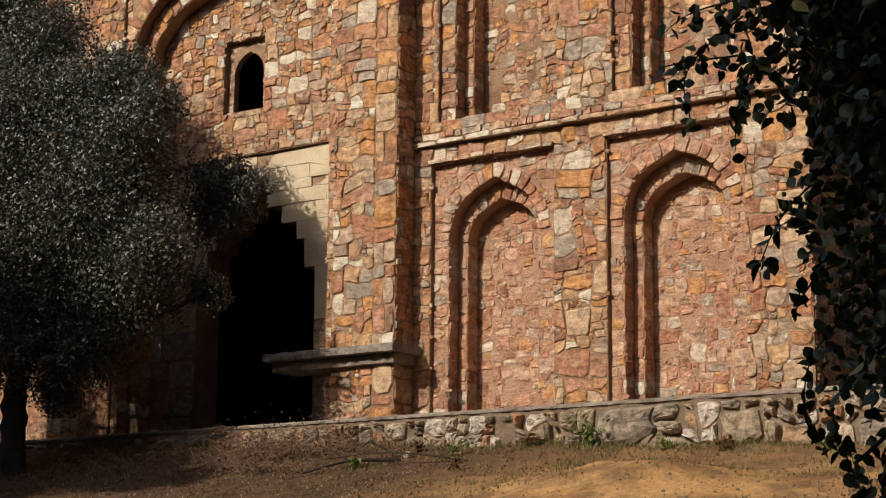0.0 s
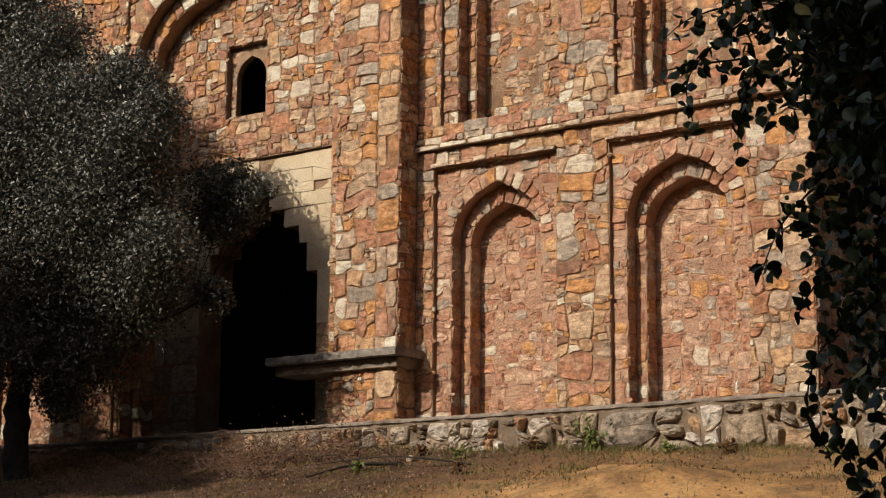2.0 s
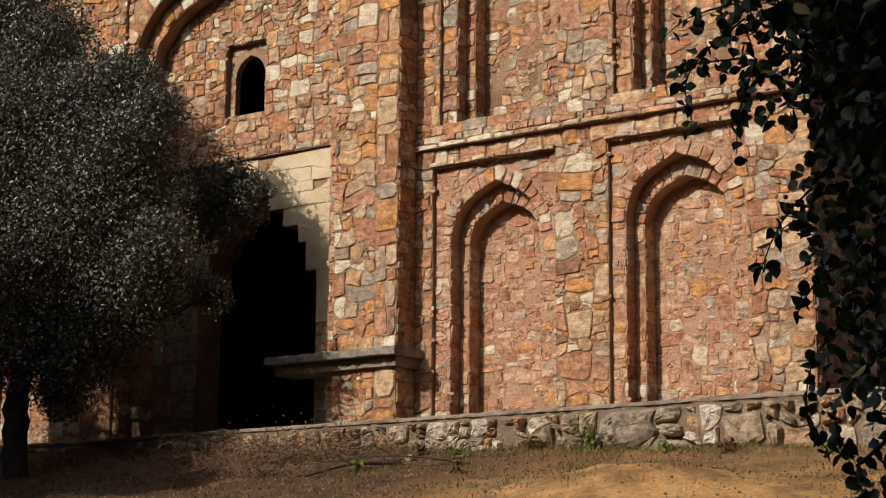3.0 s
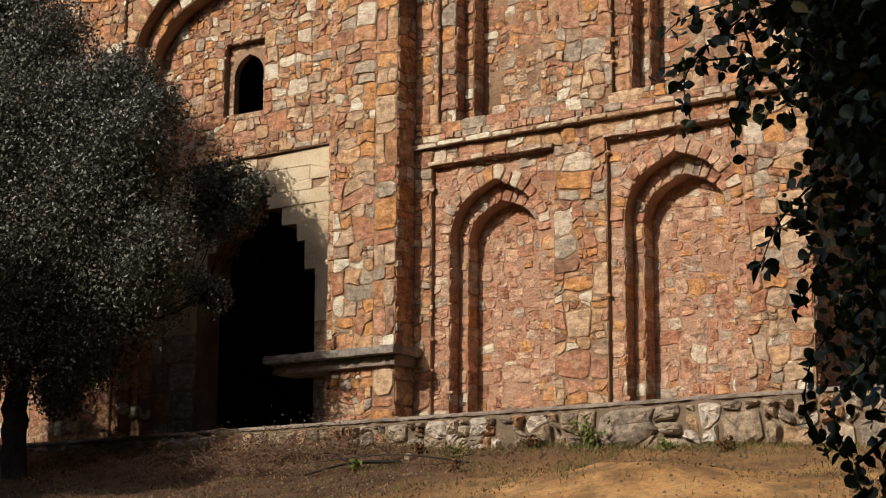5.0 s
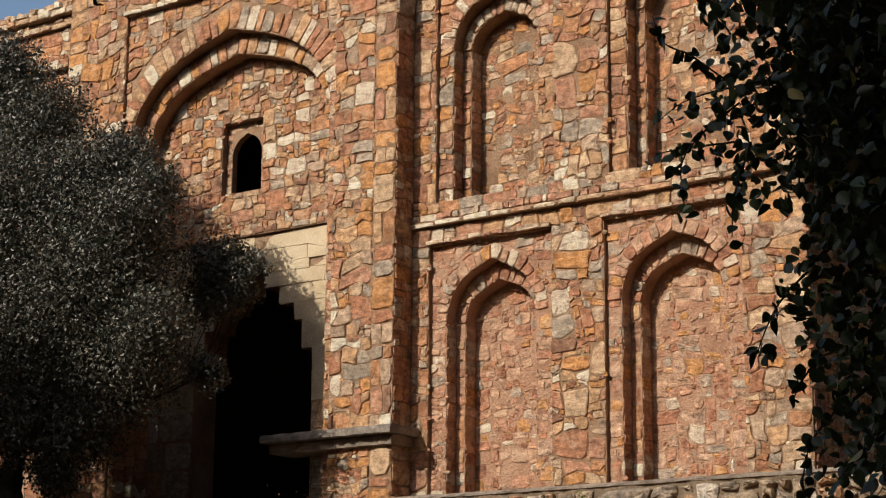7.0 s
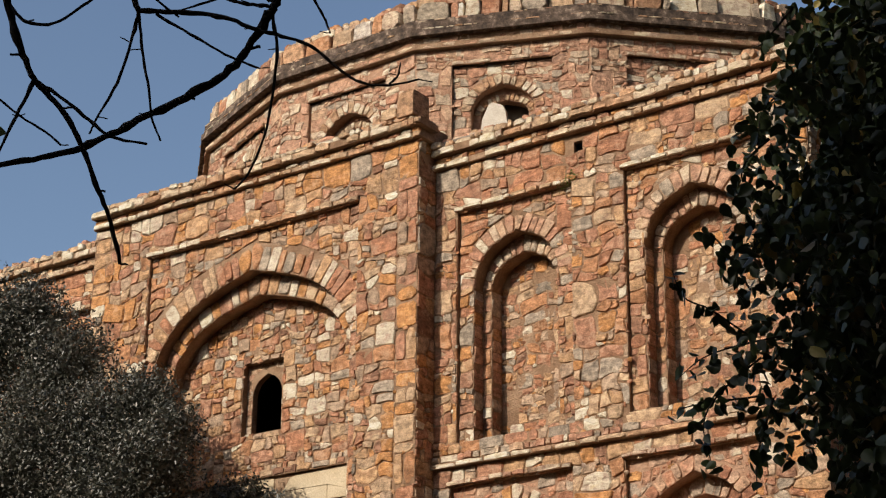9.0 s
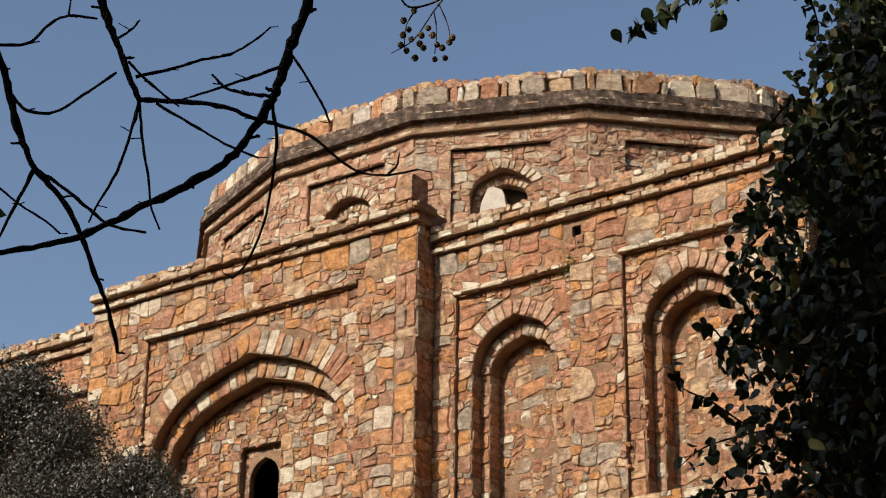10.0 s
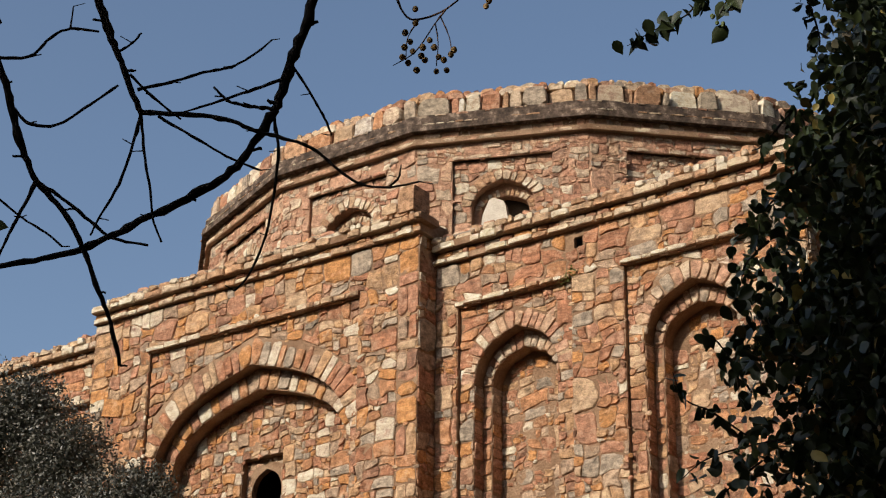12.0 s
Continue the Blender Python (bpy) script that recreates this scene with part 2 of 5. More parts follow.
def clip(poly, a, b, d):
    """The part of a polygon where a*x + b*z >= d."""
    out = []
    n = len(poly)
    for i in range(n):
        p, q = poly[i], poly[(i + 1) % n]
        sp, sq = a * p[0] + b * p[1] - d, a * q[0] + b * q[1] - d
        if sp >= 0:
            out.append(p)
        if (sp >= 0) != (sq >= 0):
            t = sp / (sp - sq)
            out.append((p[0] + t * (q[0] - p[0]), p[1] + t * (q[1] - p[1])))
    return out


def area(poly):
    return abs(sum(p[0] * q[1] - q[0] * p[1] for p, q in zip(poly, poly[1:] + poly[:1]))) / 2


def rubble(rng, x0, x1, z0, z1, openings=(), ring=0.2, size=0.25, flat=1.45, small=0.35):
    """Splits a wall field into irregular, roughly squared stones: a list of polygons."""
    done = []
    z = z0
    while z < z1 - 0.01:
        h = size * rng.uniform(1.3, 3.0)
        h = z1 - z if z1 - z - h < size * 0.6 else h
        x = x0
        while x < x1 - 0.01:
            w = size * rng.uniform(2.2, 5.0)
            w = x1 - x if x1 - x - w < size else w
            todo = [(x, z, x + w, z + h)]
            while todo:
                a, c, e, g = todo.pop()
                ww, hh = e - a, g - c
                goal = size * size * flat * rng.choice((0.16, 0.3, 0.45, 0.6, 0.8, 1.0, 1.3, 1.7)) * (0.6 if rng.random() < small else 1.0)
                if ww * hh < goal and ww < 2.6 * hh and hh < 1.5 * ww:
                    done.append((a, c, e, g))
                elif ww * rng.uniform(0.75, 1.25) > hh * flat:
                    m = a + ww * rng.uniform(0.34, 0.66)
                    todo += [(a, c, m, g), (m, c, e, g)]
                else:
                    m = c + hh * rng.uniform(0.34, 0.66)
                    todo += [(a, c, e, m), (a, m, e, g)]
            x += w
        z += h
    seed = rng.uniform(0, 90)

    def warp(x, z):
        k = min(1.0, (x - x0) / 0.15, (x1 - x) / 0.15, (z - z0) / 0.15, (z1 - z) / 0.15)
        n, f = noise.noise_vector((x * 2.6, z * 2.6, seed)), noise.noise_vector((x * 7.0, z * 7.0, seed + 7))
        return (x + k * (size * 0.36 * n.x + size * 0.20 * f.x), z + k * (size * 0.42 * n.y + size * 0.22 * f.y))

    out = []
    boxes = [(min(o.xs()) - 0.6, max(o.xs()) + 0.6, o.z0 - 0.6, max(o.top(x) for x in o.xs()) + 0.7, o.cuts(ring)) for o in openings]
    for a, c, e, g in done:
        m, n = (a + e) / 2, (c + g) / 2
        raw = [(a, c), (m, c), (e, c), (e, n), (e, g), (m, g), (a, g), (a, n)]
        if rng.random() < 0.45:
            k = rng.choice((0, 2, 4, 6))
            p, q, r = raw[k - 1], raw[k], raw[(k + 1) % 8]
            s = rng.uniform(0.15, 0.45)
            raw[k] = (q[0] + s * ((p[0] + r[0]) / 2 - q[0]), q[1] + s * ((p[1] + r[1]) / 2 - q[1]))
        poly = [warp(*p) for p in raw]
        for bx0, bx1, bz0, bz1, cuts in boxes:
            if poly and bx0 < m < bx1 and bz0 < n < bz1:
                slip = rng.uniform(-0.016, 0.006)
                poly = max((clip(poly, k[0], k[1], k[2] + slip) for k in cuts), key=lambda p: area(p) if len(p) > 2 else 0)
                if len(poly) < 3:
                    poly = []
        if poly and area(poly) > 0.0025:
            out.append(poly)
    return out


def rounded(rng, poly, chip):
    """Cuts every true corner of a polygon back by an uneven share of its sides."""
    pts = []
    for o, p, q in zip(poly[-1:] + poly[:-1], poly, poly[1:] + poly[:1]):
        lo, lq = math.hypot(p[0] - o[0], p[1] - o[1]), math.hypot(q[0] - p[0], q[1] - p[1])
        if lq < 0.012 or lo < 0.001:
            continue
        bend = ((p[0] - o[0]) * (q[1] - p[1]) - (p[1] - o[1]) * (q[0] - p[0])) / (lo * lq)
        if abs(bend) < 0.35:
            pts.append(p)
        else:
            c, e = chip * rng.uniform(0.6, 1.3), chip * rng.uniform(0.6, 1.3)
            pts += [(p[0] + c * (o[0] - p[0]), p[1] + c * (o[1] - p[1])), (p[0] + e * (q[0] - p[0]), p[1] + e * (q[1] - p[1]))]
    return pts


def stone_solid(rng, poly, joint=0.004, proud=(-0.002, 0.021), place=None, chip=0.14, rim=(0.965, 0.45, 0.88), ragged=0.022):
    """One weathered block on a polygon: sunk edges, chipped rim, uneven face."""
    cx, cz = sum(p[0] for p in poly) / len(poly), sum(p[1] for p in poly) / len(poly)
    size = math.sqrt(area(poly))
    k = max(0.6, 1 - 2 * joint / size)
    chip *= rng.uniform(0.7, 1.8)
    pts = [(cx + (x - cx) * k + rng.uniform(-1, 1) * size * ragged, cz + (z - cz) * k + rng.uniform(-1, 1) * size * ragged) for x, z in rounded(rng, poly, chip)]
    n = len(pts)
    if n < 4:
        return None
    d = rng.uniform(*proud)
    lie = min(1.0, (0.32 / size) ** 2)           # large dressed blocks sit truer
    tx, tz = lie * rng.uniform(-0.055, 0.055), lie * rng.uniform(-0.08, 0.06)
    verts, faces = [], []
    for s, dep in ((1.0, -0.012), (max(rim[0], 1 - 0.009 / size), d * rim[1]), (max(rim[2] - 0.4 * max(0.0, chip - 0.14), 1 - 0.034 / size), d)):
        for x, z in pts:
            u, v = cx + (x - cx) * s, cz + (z - cz) * s
            e = dep if dep < 0 else dep + tx * (u - cx) + tz * (v - cz) + rng.uniform(-1, 1) * 0.007
            verts.append((u, v, e))
    verts.append((cx, cz, d + rng.uniform(-0.010, 0.014)))
    for r in (0, 1):
        for i in range(n):
            j = (i + 1) % n
            faces.append((r * n + i, r * n + j, (r + 1) * n + j, (r + 1) * n + i))
    faces += [(2 * n + i, 2 * n + (i + 1) % n, 3 * n) for i in range(n)]
    return [place(*v) for v in verts], faces


def boulder_solid(rng, poly, joint, bulge, place):
    """A lumpy field boulder bedded in mortar: a rounded outline that swells out of the wall."""
    cx, cz = sum(p[0] for p in poly) / len(poly), sum(p[1] for p in poly) / len(poly)
    size = math.sqrt(area(poly))
    k = max(0.55, 1 - 2 * joint / size)
    pts = [(cx + (x - cx) * k + rng.gauss(0, 0.02) * size, cz + (z - cz) * k + rng.gauss(0, 0.02) * size) for x, z in rounded(rng, poly, 0.22)]
    n, d = len(pts), rng.uniform(*bulge)
    if n < 5:
        return None
    top, side = rng.uniform(-0.25, 0.25) * size, rng.uniform(-0.25, 0.25) * size
    verts, faces = [], []
    for s, h in ((1.0, -0.03), (0.95, 0.45), (0.74, 0.86), (0.36, 1.0)):
        for x, z in pts:
            u, v = cx + (x - cx) * s + side * (1 - s) * 0.5, cz + (z - cz) * s + top * (1 - s) * 0.5
            verts.append((u, v, h if h < 0 else h * d + rng.gauss(0, 0.012)))
    verts.append((cx + side * 0.5, cz + top * 0.5, d * rng.uniform(0.9, 1.1)))
    for r in range(3):
        faces += [(r * n + i, r * n + (i + 1) % n, (r + 1) * n + (i + 1) % n, (r + 1) * n + i) for i in range(n)]
    faces += [(3 * n + i, 3 * n + (i + 1) % n, 4 * n) for i in range(n)]
    return [place(*v) for v in verts], faces


def facing(y):
    """Places (along, up, proud) on a wall that looks towards the viewer's side, at the plane y."""
    return lambda u, v, d: (u, y - d, v)


def oriented(origin, along):
    """The same on any upright wall: an origin and the direction in which 'along' runs, its face to the right of it."""
    ax, ay = along
    return lambda u, v, d: (origin[0] + ax * u + ay * d, origin[1] + ay * u - ax * d, v)


def lay(rng, polys, place, parent, tone, singles=0, near=None, joint=0.004, proud=(-0.002, 0.021), name="stone", label="weathered rubble stones set in lime mortar", chip=0.14, ragged=0.022, pins=0.0, lost=0.0, shape=None):
    """Turns polygons into stones: the ones in the stretch 'near' as parts, the rest joined.
    pins: share of joints wedged with a small chip; lost: share of stones buried under the mortar."""
    b = Builder()
    made = 0
    for poly in polys:
        if lost and rng.random() < lost:
            continue
        gap = joint * rng.uniform(0.5, 1.7) if pins else joint
        got = shape(rng, poly, place) if shape else stone_solid(rng, poly, gap, proud, place, chip, ragged=ragged)
        if not got:
            continue
        cx, cz = sum(p[0] for p in poly) / len(poly), sum(p[1] for p in poly) / len(poly)
        if made < singles and near and near(cx, cz):
            me = mesh_of(name, *got, STONE[tone][1])
            under(name, me, parent)
            made += 1
        else:
            b.solid(*got)
        if rng.random() < pins:
            x, z = poly[rng.choice((0, 2, 4, 6)) % len(poly)]
            w, h = rng.uniform(0.018, 0.05), rng.uniform(0.014, 0.032)
            small = stone_solid(rng, [(x - w, z - h), (x, z - h * 1.1), (x + w, z - h), (x + w, z + h), (x, z + h * 1.1), (x - w, z + h)], 0.0, (0.004, 0.016), place, 0.25, ragged=0.08)
            if small:
                b.solid(*small)
    if b.v:
        under("rubble_facing", b.mesh("rubble_facing", STONE[tone][0]), parent, label, "stuff")


WALLED = dict(joint=0.005, proud=(0.005, 0.028), chip=0.15, ragged=0.03, pins=0.45)
PATCHED = dict(joint=0.006, proud=(0.004, 0.024), chip=0.16, ragged=0.04, pins=0.5, lost=0.03)
PLASTERED = dict(joint=0.007, proud=(0.0, 0.017), chip=0.18, ragged=0.045, pins=0.3, lost=0.10)


def voussoirs(rng, arch, place, parent, width, tone, count, joint=0.008, proud=(0.012, 0.03), single=True, inner=0.0, grow=0.0):
    """Wedge stones round an arch; each is a part."""
    b = Builder()
    for side in (1, -1):
        u = 0.0
        steps = [rng.uniform(0.7, 1.35) for _ in range(count)]
        tot = sum(steps)
        for s in steps:
            v = u + s / tot
            w = width * rng.uniform(0.82, 1.12)
            lip = inner - rng.uniform(0.0, 0.036)
            poly = [arch.arc(u, lip, side), arch.arc(v, lip, side), arch.arc(v, w * (1 + grow * v), side), arch.arc(u, w * (1 + grow * u), side)]
            u = v
            got = stone_solid(rng, poly, joint, proud, place)
            if got and single:
                under("voussoir", mesh_of("voussoir", *got, STONE[tone][1]), parent)
            elif got:
                b.solid(*got)
    if b.v:
        under("arch_ring", b.mesh("arch_ring", STONE[tone][0]), parent, "ring of wedge-shaped arch stones", "stuff")


def strip_course(rng, x0, x1, z0, z1, place, length=0.3):
    """A run of flat stones between two heights, uneven in length and height: polygons."""
    out, x = [], x0
    while x < x1 - 0.05:
        w = min(length * rng.uniform(0.35, 1.6), x1 - x)
        e = (z1 - z0) * 0.22
        a, c = z0 + rng.uniform(0, e) * 0.6, z1 - rng.uniform(-0.3, 1.0) * e
        out.append([(x, a), (x + w / 2, a + rng.uniform(0, e) * 0.4), (x + w, a), (x + w, c - rng.uniform(0, e)), (x + w / 2, c), (x, c - rng.uniform(0, e))])
        x += w
    return out


# ---------------------------------------------------------------- ground
def ground_height(x, y):
    """A bank that climbs from the viewer to the foot of the terrace."""
    top = 3.5 - 0.04 * (x + 11.5) if x > -24 else 4.0
    top = min(4.0, max(3.0, top))
    if y > -1.0:
        return top
    z = top + (y + 1.0) * 0.235 + 0.10 * math.exp(-((y + 1.0) / 0.5) ** 2)
    if y < -10:
        z = max(z, 0.0)
    z += 0.30 * math.exp(-((x + 9.4) / 1.25) ** 2 - ((y + 3.4) / 0.8) ** 2)
    z += 0.05 * noise.noise((x * 0.8, y * 0.8, 0)) + 0.025 * noise.noise((x * 3, y * 3, 4))
    return max(z, 0.0) if y < -10 else z


def axis_steps(lo, hi, fine_lo, fine_hi, step):
    far = [fine_lo - step * 1.6 ** k for k in range(1, 19)]
    out = [lo] + [v for v in reversed(far) if v > lo] + list(np.arange(fine_lo, fine_hi, step)) + [fine_hi]
    return out + [v for v in (fine_hi + step * 1.6 ** k for k in range(1, 19)) if v < hi] + [hi]


gx, gy = axis_steps(-1500, 1500, -26.0, 2.0, 0.16), axis_steps(-1500, 1500, -19.0, -0.8, 0.16)
gv = [(x, y, ground_height(x, y)) for y in gy for x in gx]
gf = [(j * len(gx) + i, j * len(gx) + i + 1, (j + 1) * len(gx) + i + 1, (j + 1) * len(gx) + i)
      for j in range(len(gy) - 1) for i in range(len(gx) - 1)]
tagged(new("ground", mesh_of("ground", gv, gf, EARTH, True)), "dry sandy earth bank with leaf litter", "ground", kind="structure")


# ---------------------------------------------------------------- tomb: numbers
rng = random.Random(7)
RIGHT, LEFT, MID = -8.9, -26.98, -17.94          # corners and middle of the front
FLOOR, STRING, CORNICE = 4.0, 7.82, 12.23        # terrace, string course, underside of the cornice
PORTAL_Y, PORTAL_L, PORTAL_R = -0.41, -21.2, -14.68
PORTAL_CORNICE = 12.63
BACK = 9.04 * 2                                  # depth of the square plan
PANEL, ORDER1, ORDER2 = 0.07, 0.22, 0.25         # recess of panels and of the two arch orders

tomb = tagged(new("tomb"), "square domed tomb of warm orange rubble stone, roofless parapets and weathered", "tomb")


def niche_set(side):
    """Panels and arches of one wing: two bays, two storeys. side 1: as measured; -1: mirrored about the middle."""
    flip = lambda x: x if side > 0 else 2 * MID - x
    bays = []
    for x0, x1, xa, w, z0, z1, zs, h in ((-14.39, -12.45, -13.43, 0.71, FLOOR, 7.57, 6.51, 0.80),
                                         (-11.66, -9.75, -10.71, 0.745, FLOOR, 7.57, 6.50, 0.81),
                                         (-14.29, -12.40, -13.36, 0.69, 8.17, 11.53, 10.36, 0.74),
                                         (-11.57, -9.58, -10.60, 0.72, 8.17, 11.53, 10.40, 0.75)):
        a, b = sorted((flip(x0), flip(x1)))
        bays.append((Rect(a, b, z0, z1), Arch(flip(xa), w, z0, zs, h), "pink" if z0 == FLOOR else "orange"))
    return bays


def wing_wall(side, name, singles):
    flip = lambda x: x if side > 0 else 2 * MID - x
    x0, x1 = sorted((flip(PORTAL_R), flip(RIGHT)))
    bays = niche_set(side)
    b = Builder()
    putlog = Rect(*sorted((flip(-12.34), flip(-12.2))), 11.97, 12.13)
    plate(b, x0, x1, FLOOR - 0.1, 12.58, 0.0, PANEL, [r for r, _, _ in bays] + [putlog])
    wall = under(name, b.mesh(name, MORTAR), tomb, "thick rubble wall with two tiers of blind arched niches")
    recesses = []
    for r, a, tone in bays:
        b = Builder()
        inner = a.inside(0.15)
        y1, y2 = PANEL + ORDER1, PANEL + ORDER1 + ORDER2
        plate(b, r.x0, r.x1, r.z0, r.z1, PANEL, y1, [a])
        plate(b, a.x - a.w, a.x + a.w, r.z0, a.zs + a.h, y1, y2, [inner])
        plate(b, a.x - a.w, a.x + a.w, r.z0, a.zs + a.h, y2, y2 + 0.3)
        recesses.append(under("niche", b.mesh("niche", PINKMORTAR if tone == "pink" else MORTAR), tomb, "blind pointed-arch niche stepped back in two orders"))
    # stones of the front plane
    strips = [(FLOOR, STRING), (STRING + 0.2, CORNICE)]
    for z0, z1 in strips:
        polys = rubble(rng, x0, x1, z0, z1, [r for r, _, _ in bays if z0 - 0.1 < r.z1 < z1 + 0.1] + [putlog], 0, size=0.30)
        lay(rng, polys, facing(0.0), wall, "orange", singles, (lambda x, z: x > -12.7) if side > 0 else None, **WALLED)
    for (r, a, tone), niche in zip(bays, recesses):
        inner = a.inside(0.15)
        ring = 0.26 if tone == "orange" else 0.2
        polys = rubble(rng, r.x0, r.x1, r.z0, r.z1, [a], ring, size=0.2 if tone == "pink" else 0.23)
        lay(rng, polys, facing(PANEL), niche, tone, **(PLASTERED if tone == "pink" else WALLED))
        voussoirs(rng, a, facing(PANEL), niche, ring, "buff" if tone == "orange" else tone, 9, single=side > 0, inner=0.004)
        y1, y2 = PANEL + ORDER1, PANEL + ORDER1 + ORDER2
        voussoirs(rng, inner, facing(y1), niche, 0.15, "pink" if tone == "pink" else "buff", 7, single=side > 0, inner=0.004, grow=0.6)
        for jx in (a.x - a.w, a.x + a.w - 0.15):
            polys, z = [], r.z0
            while z < a.zs - 0.03:
                h = min(rng.uniform(0.1, 0.26), a.zs - z)
                polys.append([(jx + 0.004, z), (jx + 0.146, z), (jx + 0.146, z + h), (jx + 0.004, z + h)])
                z += h
            lay(rng, polys, facing(y1), niche, "orange", label="narrow jamb stones of a stepped niche")
        # blocks of the reveals, on both jambs and at the foot of the arch
        for ar, ya, dep in ((a, PANEL, ORDER1), (inner, y1, ORDER2)):
            polys, z = [], r.z0
            while z < ar.zs:
                h = rng.uniform(0.12, 0.28)
                polys.append([(0.0, z), (dep, z), (dep, min(z + h, ar.zs)), (0.0, min(z + h, ar.zs))])
                z += h
            lay(rng, polys, oriented((ar.x - ar.w, ya), (0, 1)), niche, "pink", proud=(0.002, 0.014), label="jamb stones in a niche reveal")
        polys = rubble(rng, a.x - inner.w - 0.02, a.x + inner.w + 0.02, r.z0, a.zs + inner.h - 0.1, [], 0, size=0.22)
        keep = [q for q in polys if all(z < inner.top(min(max(x, inner.x - inner.w), inner.x + inner.w)) + 0.14 for x, z in q)]
        lay(rng, keep, facing(y2), niche, tone, 60 if side > 0 and tone == "pink" else 0, lambda x, z: True, **PLASTERED)
    return wall


def ledge_course(name, x0, x1, z0, z1, y, out, parent, tone, label, length=0.26, ends=0.0):
    """A projecting course of thin stones with a solid core."""
    b = Builder()
    b.block((x0, y - out + 0.035, z0 + 0.012), (x1 + ends, y + 0.3, z1 - 0.012))
    core = under(name, b.mesh(name, MORTAR), parent, label)
    lay(rng, strip_course(rng, x0, x1 + ends, z0, z1, None, length), facing(y - out + 0.036), core, tone, proud=(0.008, 0.045), joint=0.003, ragged=0.04, lost=0.04, chip=0.11)
    return core


def rough_parapet(name, x0, x1, z, y, height, parent):
    """The broken top of a wall: loose-looking stones of uneven height over a low core."""
    b = Builder()
    b.block((x0, y + 0.06, z), (x1, y + 0.6, z + height * 0.4))
    core = under(name, b.mesh(name, GREYMORTAR), parent, "broken rubble parapet with an uneven top")
    for row, back in ((0, 0.0), (1, 0.09), (2, 0.22), (3, 0.4)):
        x = x0
        while x < x1 - 0.06:
            w = min(rng.choice((0.08, 0.11, 0.15, 0.2, 0.27)) * rng.uniform(0.85, 1.15), x1 - x)
            top = height * (0.45 + 0.27 * row) * (0.9 + 0.45 * noise.noise((x * 1.3, row * 5.0, 3.0))) * rng.uniform(0.75, 1.1)
            low = 0.0 if row == 0 else top * 0.35
            poly = [(x, z + low), (x + w, z + low), (x + w * rng.uniform(0.85, 1), z + top * rng.uniform(0.8, 1)), (x + w * 0.5, z + top * 1.03), (x + w * rng.uniform(0, 0.15), z + top)]
            got = stone_solid(rng, poly, 0.004, (0.13, 0.2), facing(y + 0.17 + back), 0.2, (0.99, 0.9, 0.88), 0.04)
            if got:
                under("parapet_stone", mesh_of("parapet_stone", *got, STONE["orange" if row == 2 else "buff" if row else "pale"][1]), core)
            x += w


right_wing = wing_wall(1, "wing_wall", 300)
left_wing = wing_wall(-1, "wing_wall", 0)
for x0, x1 in ((PORTAL_R, RIGHT), (LEFT, PORTAL_L)):
    ledge_course("string_course", x0, x1, STRING, STRING + 0.09, 0.0, 0.12, tomb, "pale", "thin projecting string course of flat stones", 0.3)
    ledge_course("string_course_bed", x0, x1, STRING + 0.09, STRING + 0.21, 0.0, 0.05, tomb, "buff", "bed of small stones over the string course", 0.18)
    ledge_course("cornice", x0, x1, CORNICE, CORNICE + 0.11, 0.0, 0.11, tomb, "pale", "projecting cornice course of flat stones", 0.28)
    ledge_course("cornice_bed", x0, x1, CORNICE + 0.11, CORNICE + 0.20, 0.0, 0.06, tomb, "orange", "cornice bed of small rubble", 0.2)
    ledge_course("upper_cornice", x0, x1, CORNICE + 0.20, CORNICE + 0.33, 0.0, 0.17, tomb, "pale", "upper cornice course of flat stones", 0.28)
    rough_parapet("parapet", x0, x1, CORNICE + 0.31, -0.155, 0.26, tomb)

# ---------------------------------------------------------------- tomb: portal
FRAME = Rect(-19.93, -15.75, FLOOR, 11.91)
BIG = Arch(-17.85, 1.97, FLOOR, 9.72, 1.6)
BIG_IN = BIG.inside(0.2)
PY1 = PORTAL_Y + 0.06
PY2, PY3 = PY1 + 0.22, PY1 + 0.49
WINDOW = Arch(-17.95, 0.29, 8.95, 9.5, 0.36)
DOOR_X = -17.63
b = Builder()
plate(b, PORTAL_L, PORTAL_R, FLOOR - 0.1, 12.94, PORTAL_Y, PY1, [FRAME])
plate(b, FRAME.x0, FRAME.x1, FLOOR, FRAME.z1, PY1, PY2, [BIG])
plate(b, BIG.x - BIG.w, BIG.x + BIG.w, FLOOR, BIG.zs + BIG.h, PY2, PY3, [BIG_IN])
for x, y1 in ((PORTAL_R, 0.3), (PORTAL_L, 0.3)):
    b.face((x, PORTAL_Y, FLOOR - 0.1), (x, y1, FLOOR - 0.1), (x, y1, 12.94), (x, PORTAL_Y, 12.94))
portal = under("portal_wall", b.mesh("portal_wall", MORTAR), tomb, "projecting rubble portal with a large pointed arch")
polys = rubble(rng, PORTAL_L, PORTAL_R - 0.36, FLOOR, PORTAL_CORNICE, [FRAME], 0, size=0.30)
z = FLOOR                                        # larger stones bind the corner
while z < PORTAL_CORNICE - 0.02:
    h = min(rng.choice((0.14, 0.18, 0.22, 0.3, 0.38, 0.46)), PORTAL_CORNICE - z)
    m = PORTAL_R - rng.uniform(0.14, 0.22)
    cut = [(PORTAL_R - 0.36, PORTAL_R)] if rng.random() < 0.6 else [(PORTAL_R - 0.36, m), (m, PORTAL_R)]
    e = [rng.uniform(-0.015, 0.015) for _ in range(4)]
    polys += [[(a, z + e[0]), (c, z + e[1]), (c, z + h + e[2]), (a + e[3], z + h)] for a, c in cut]
    z += h
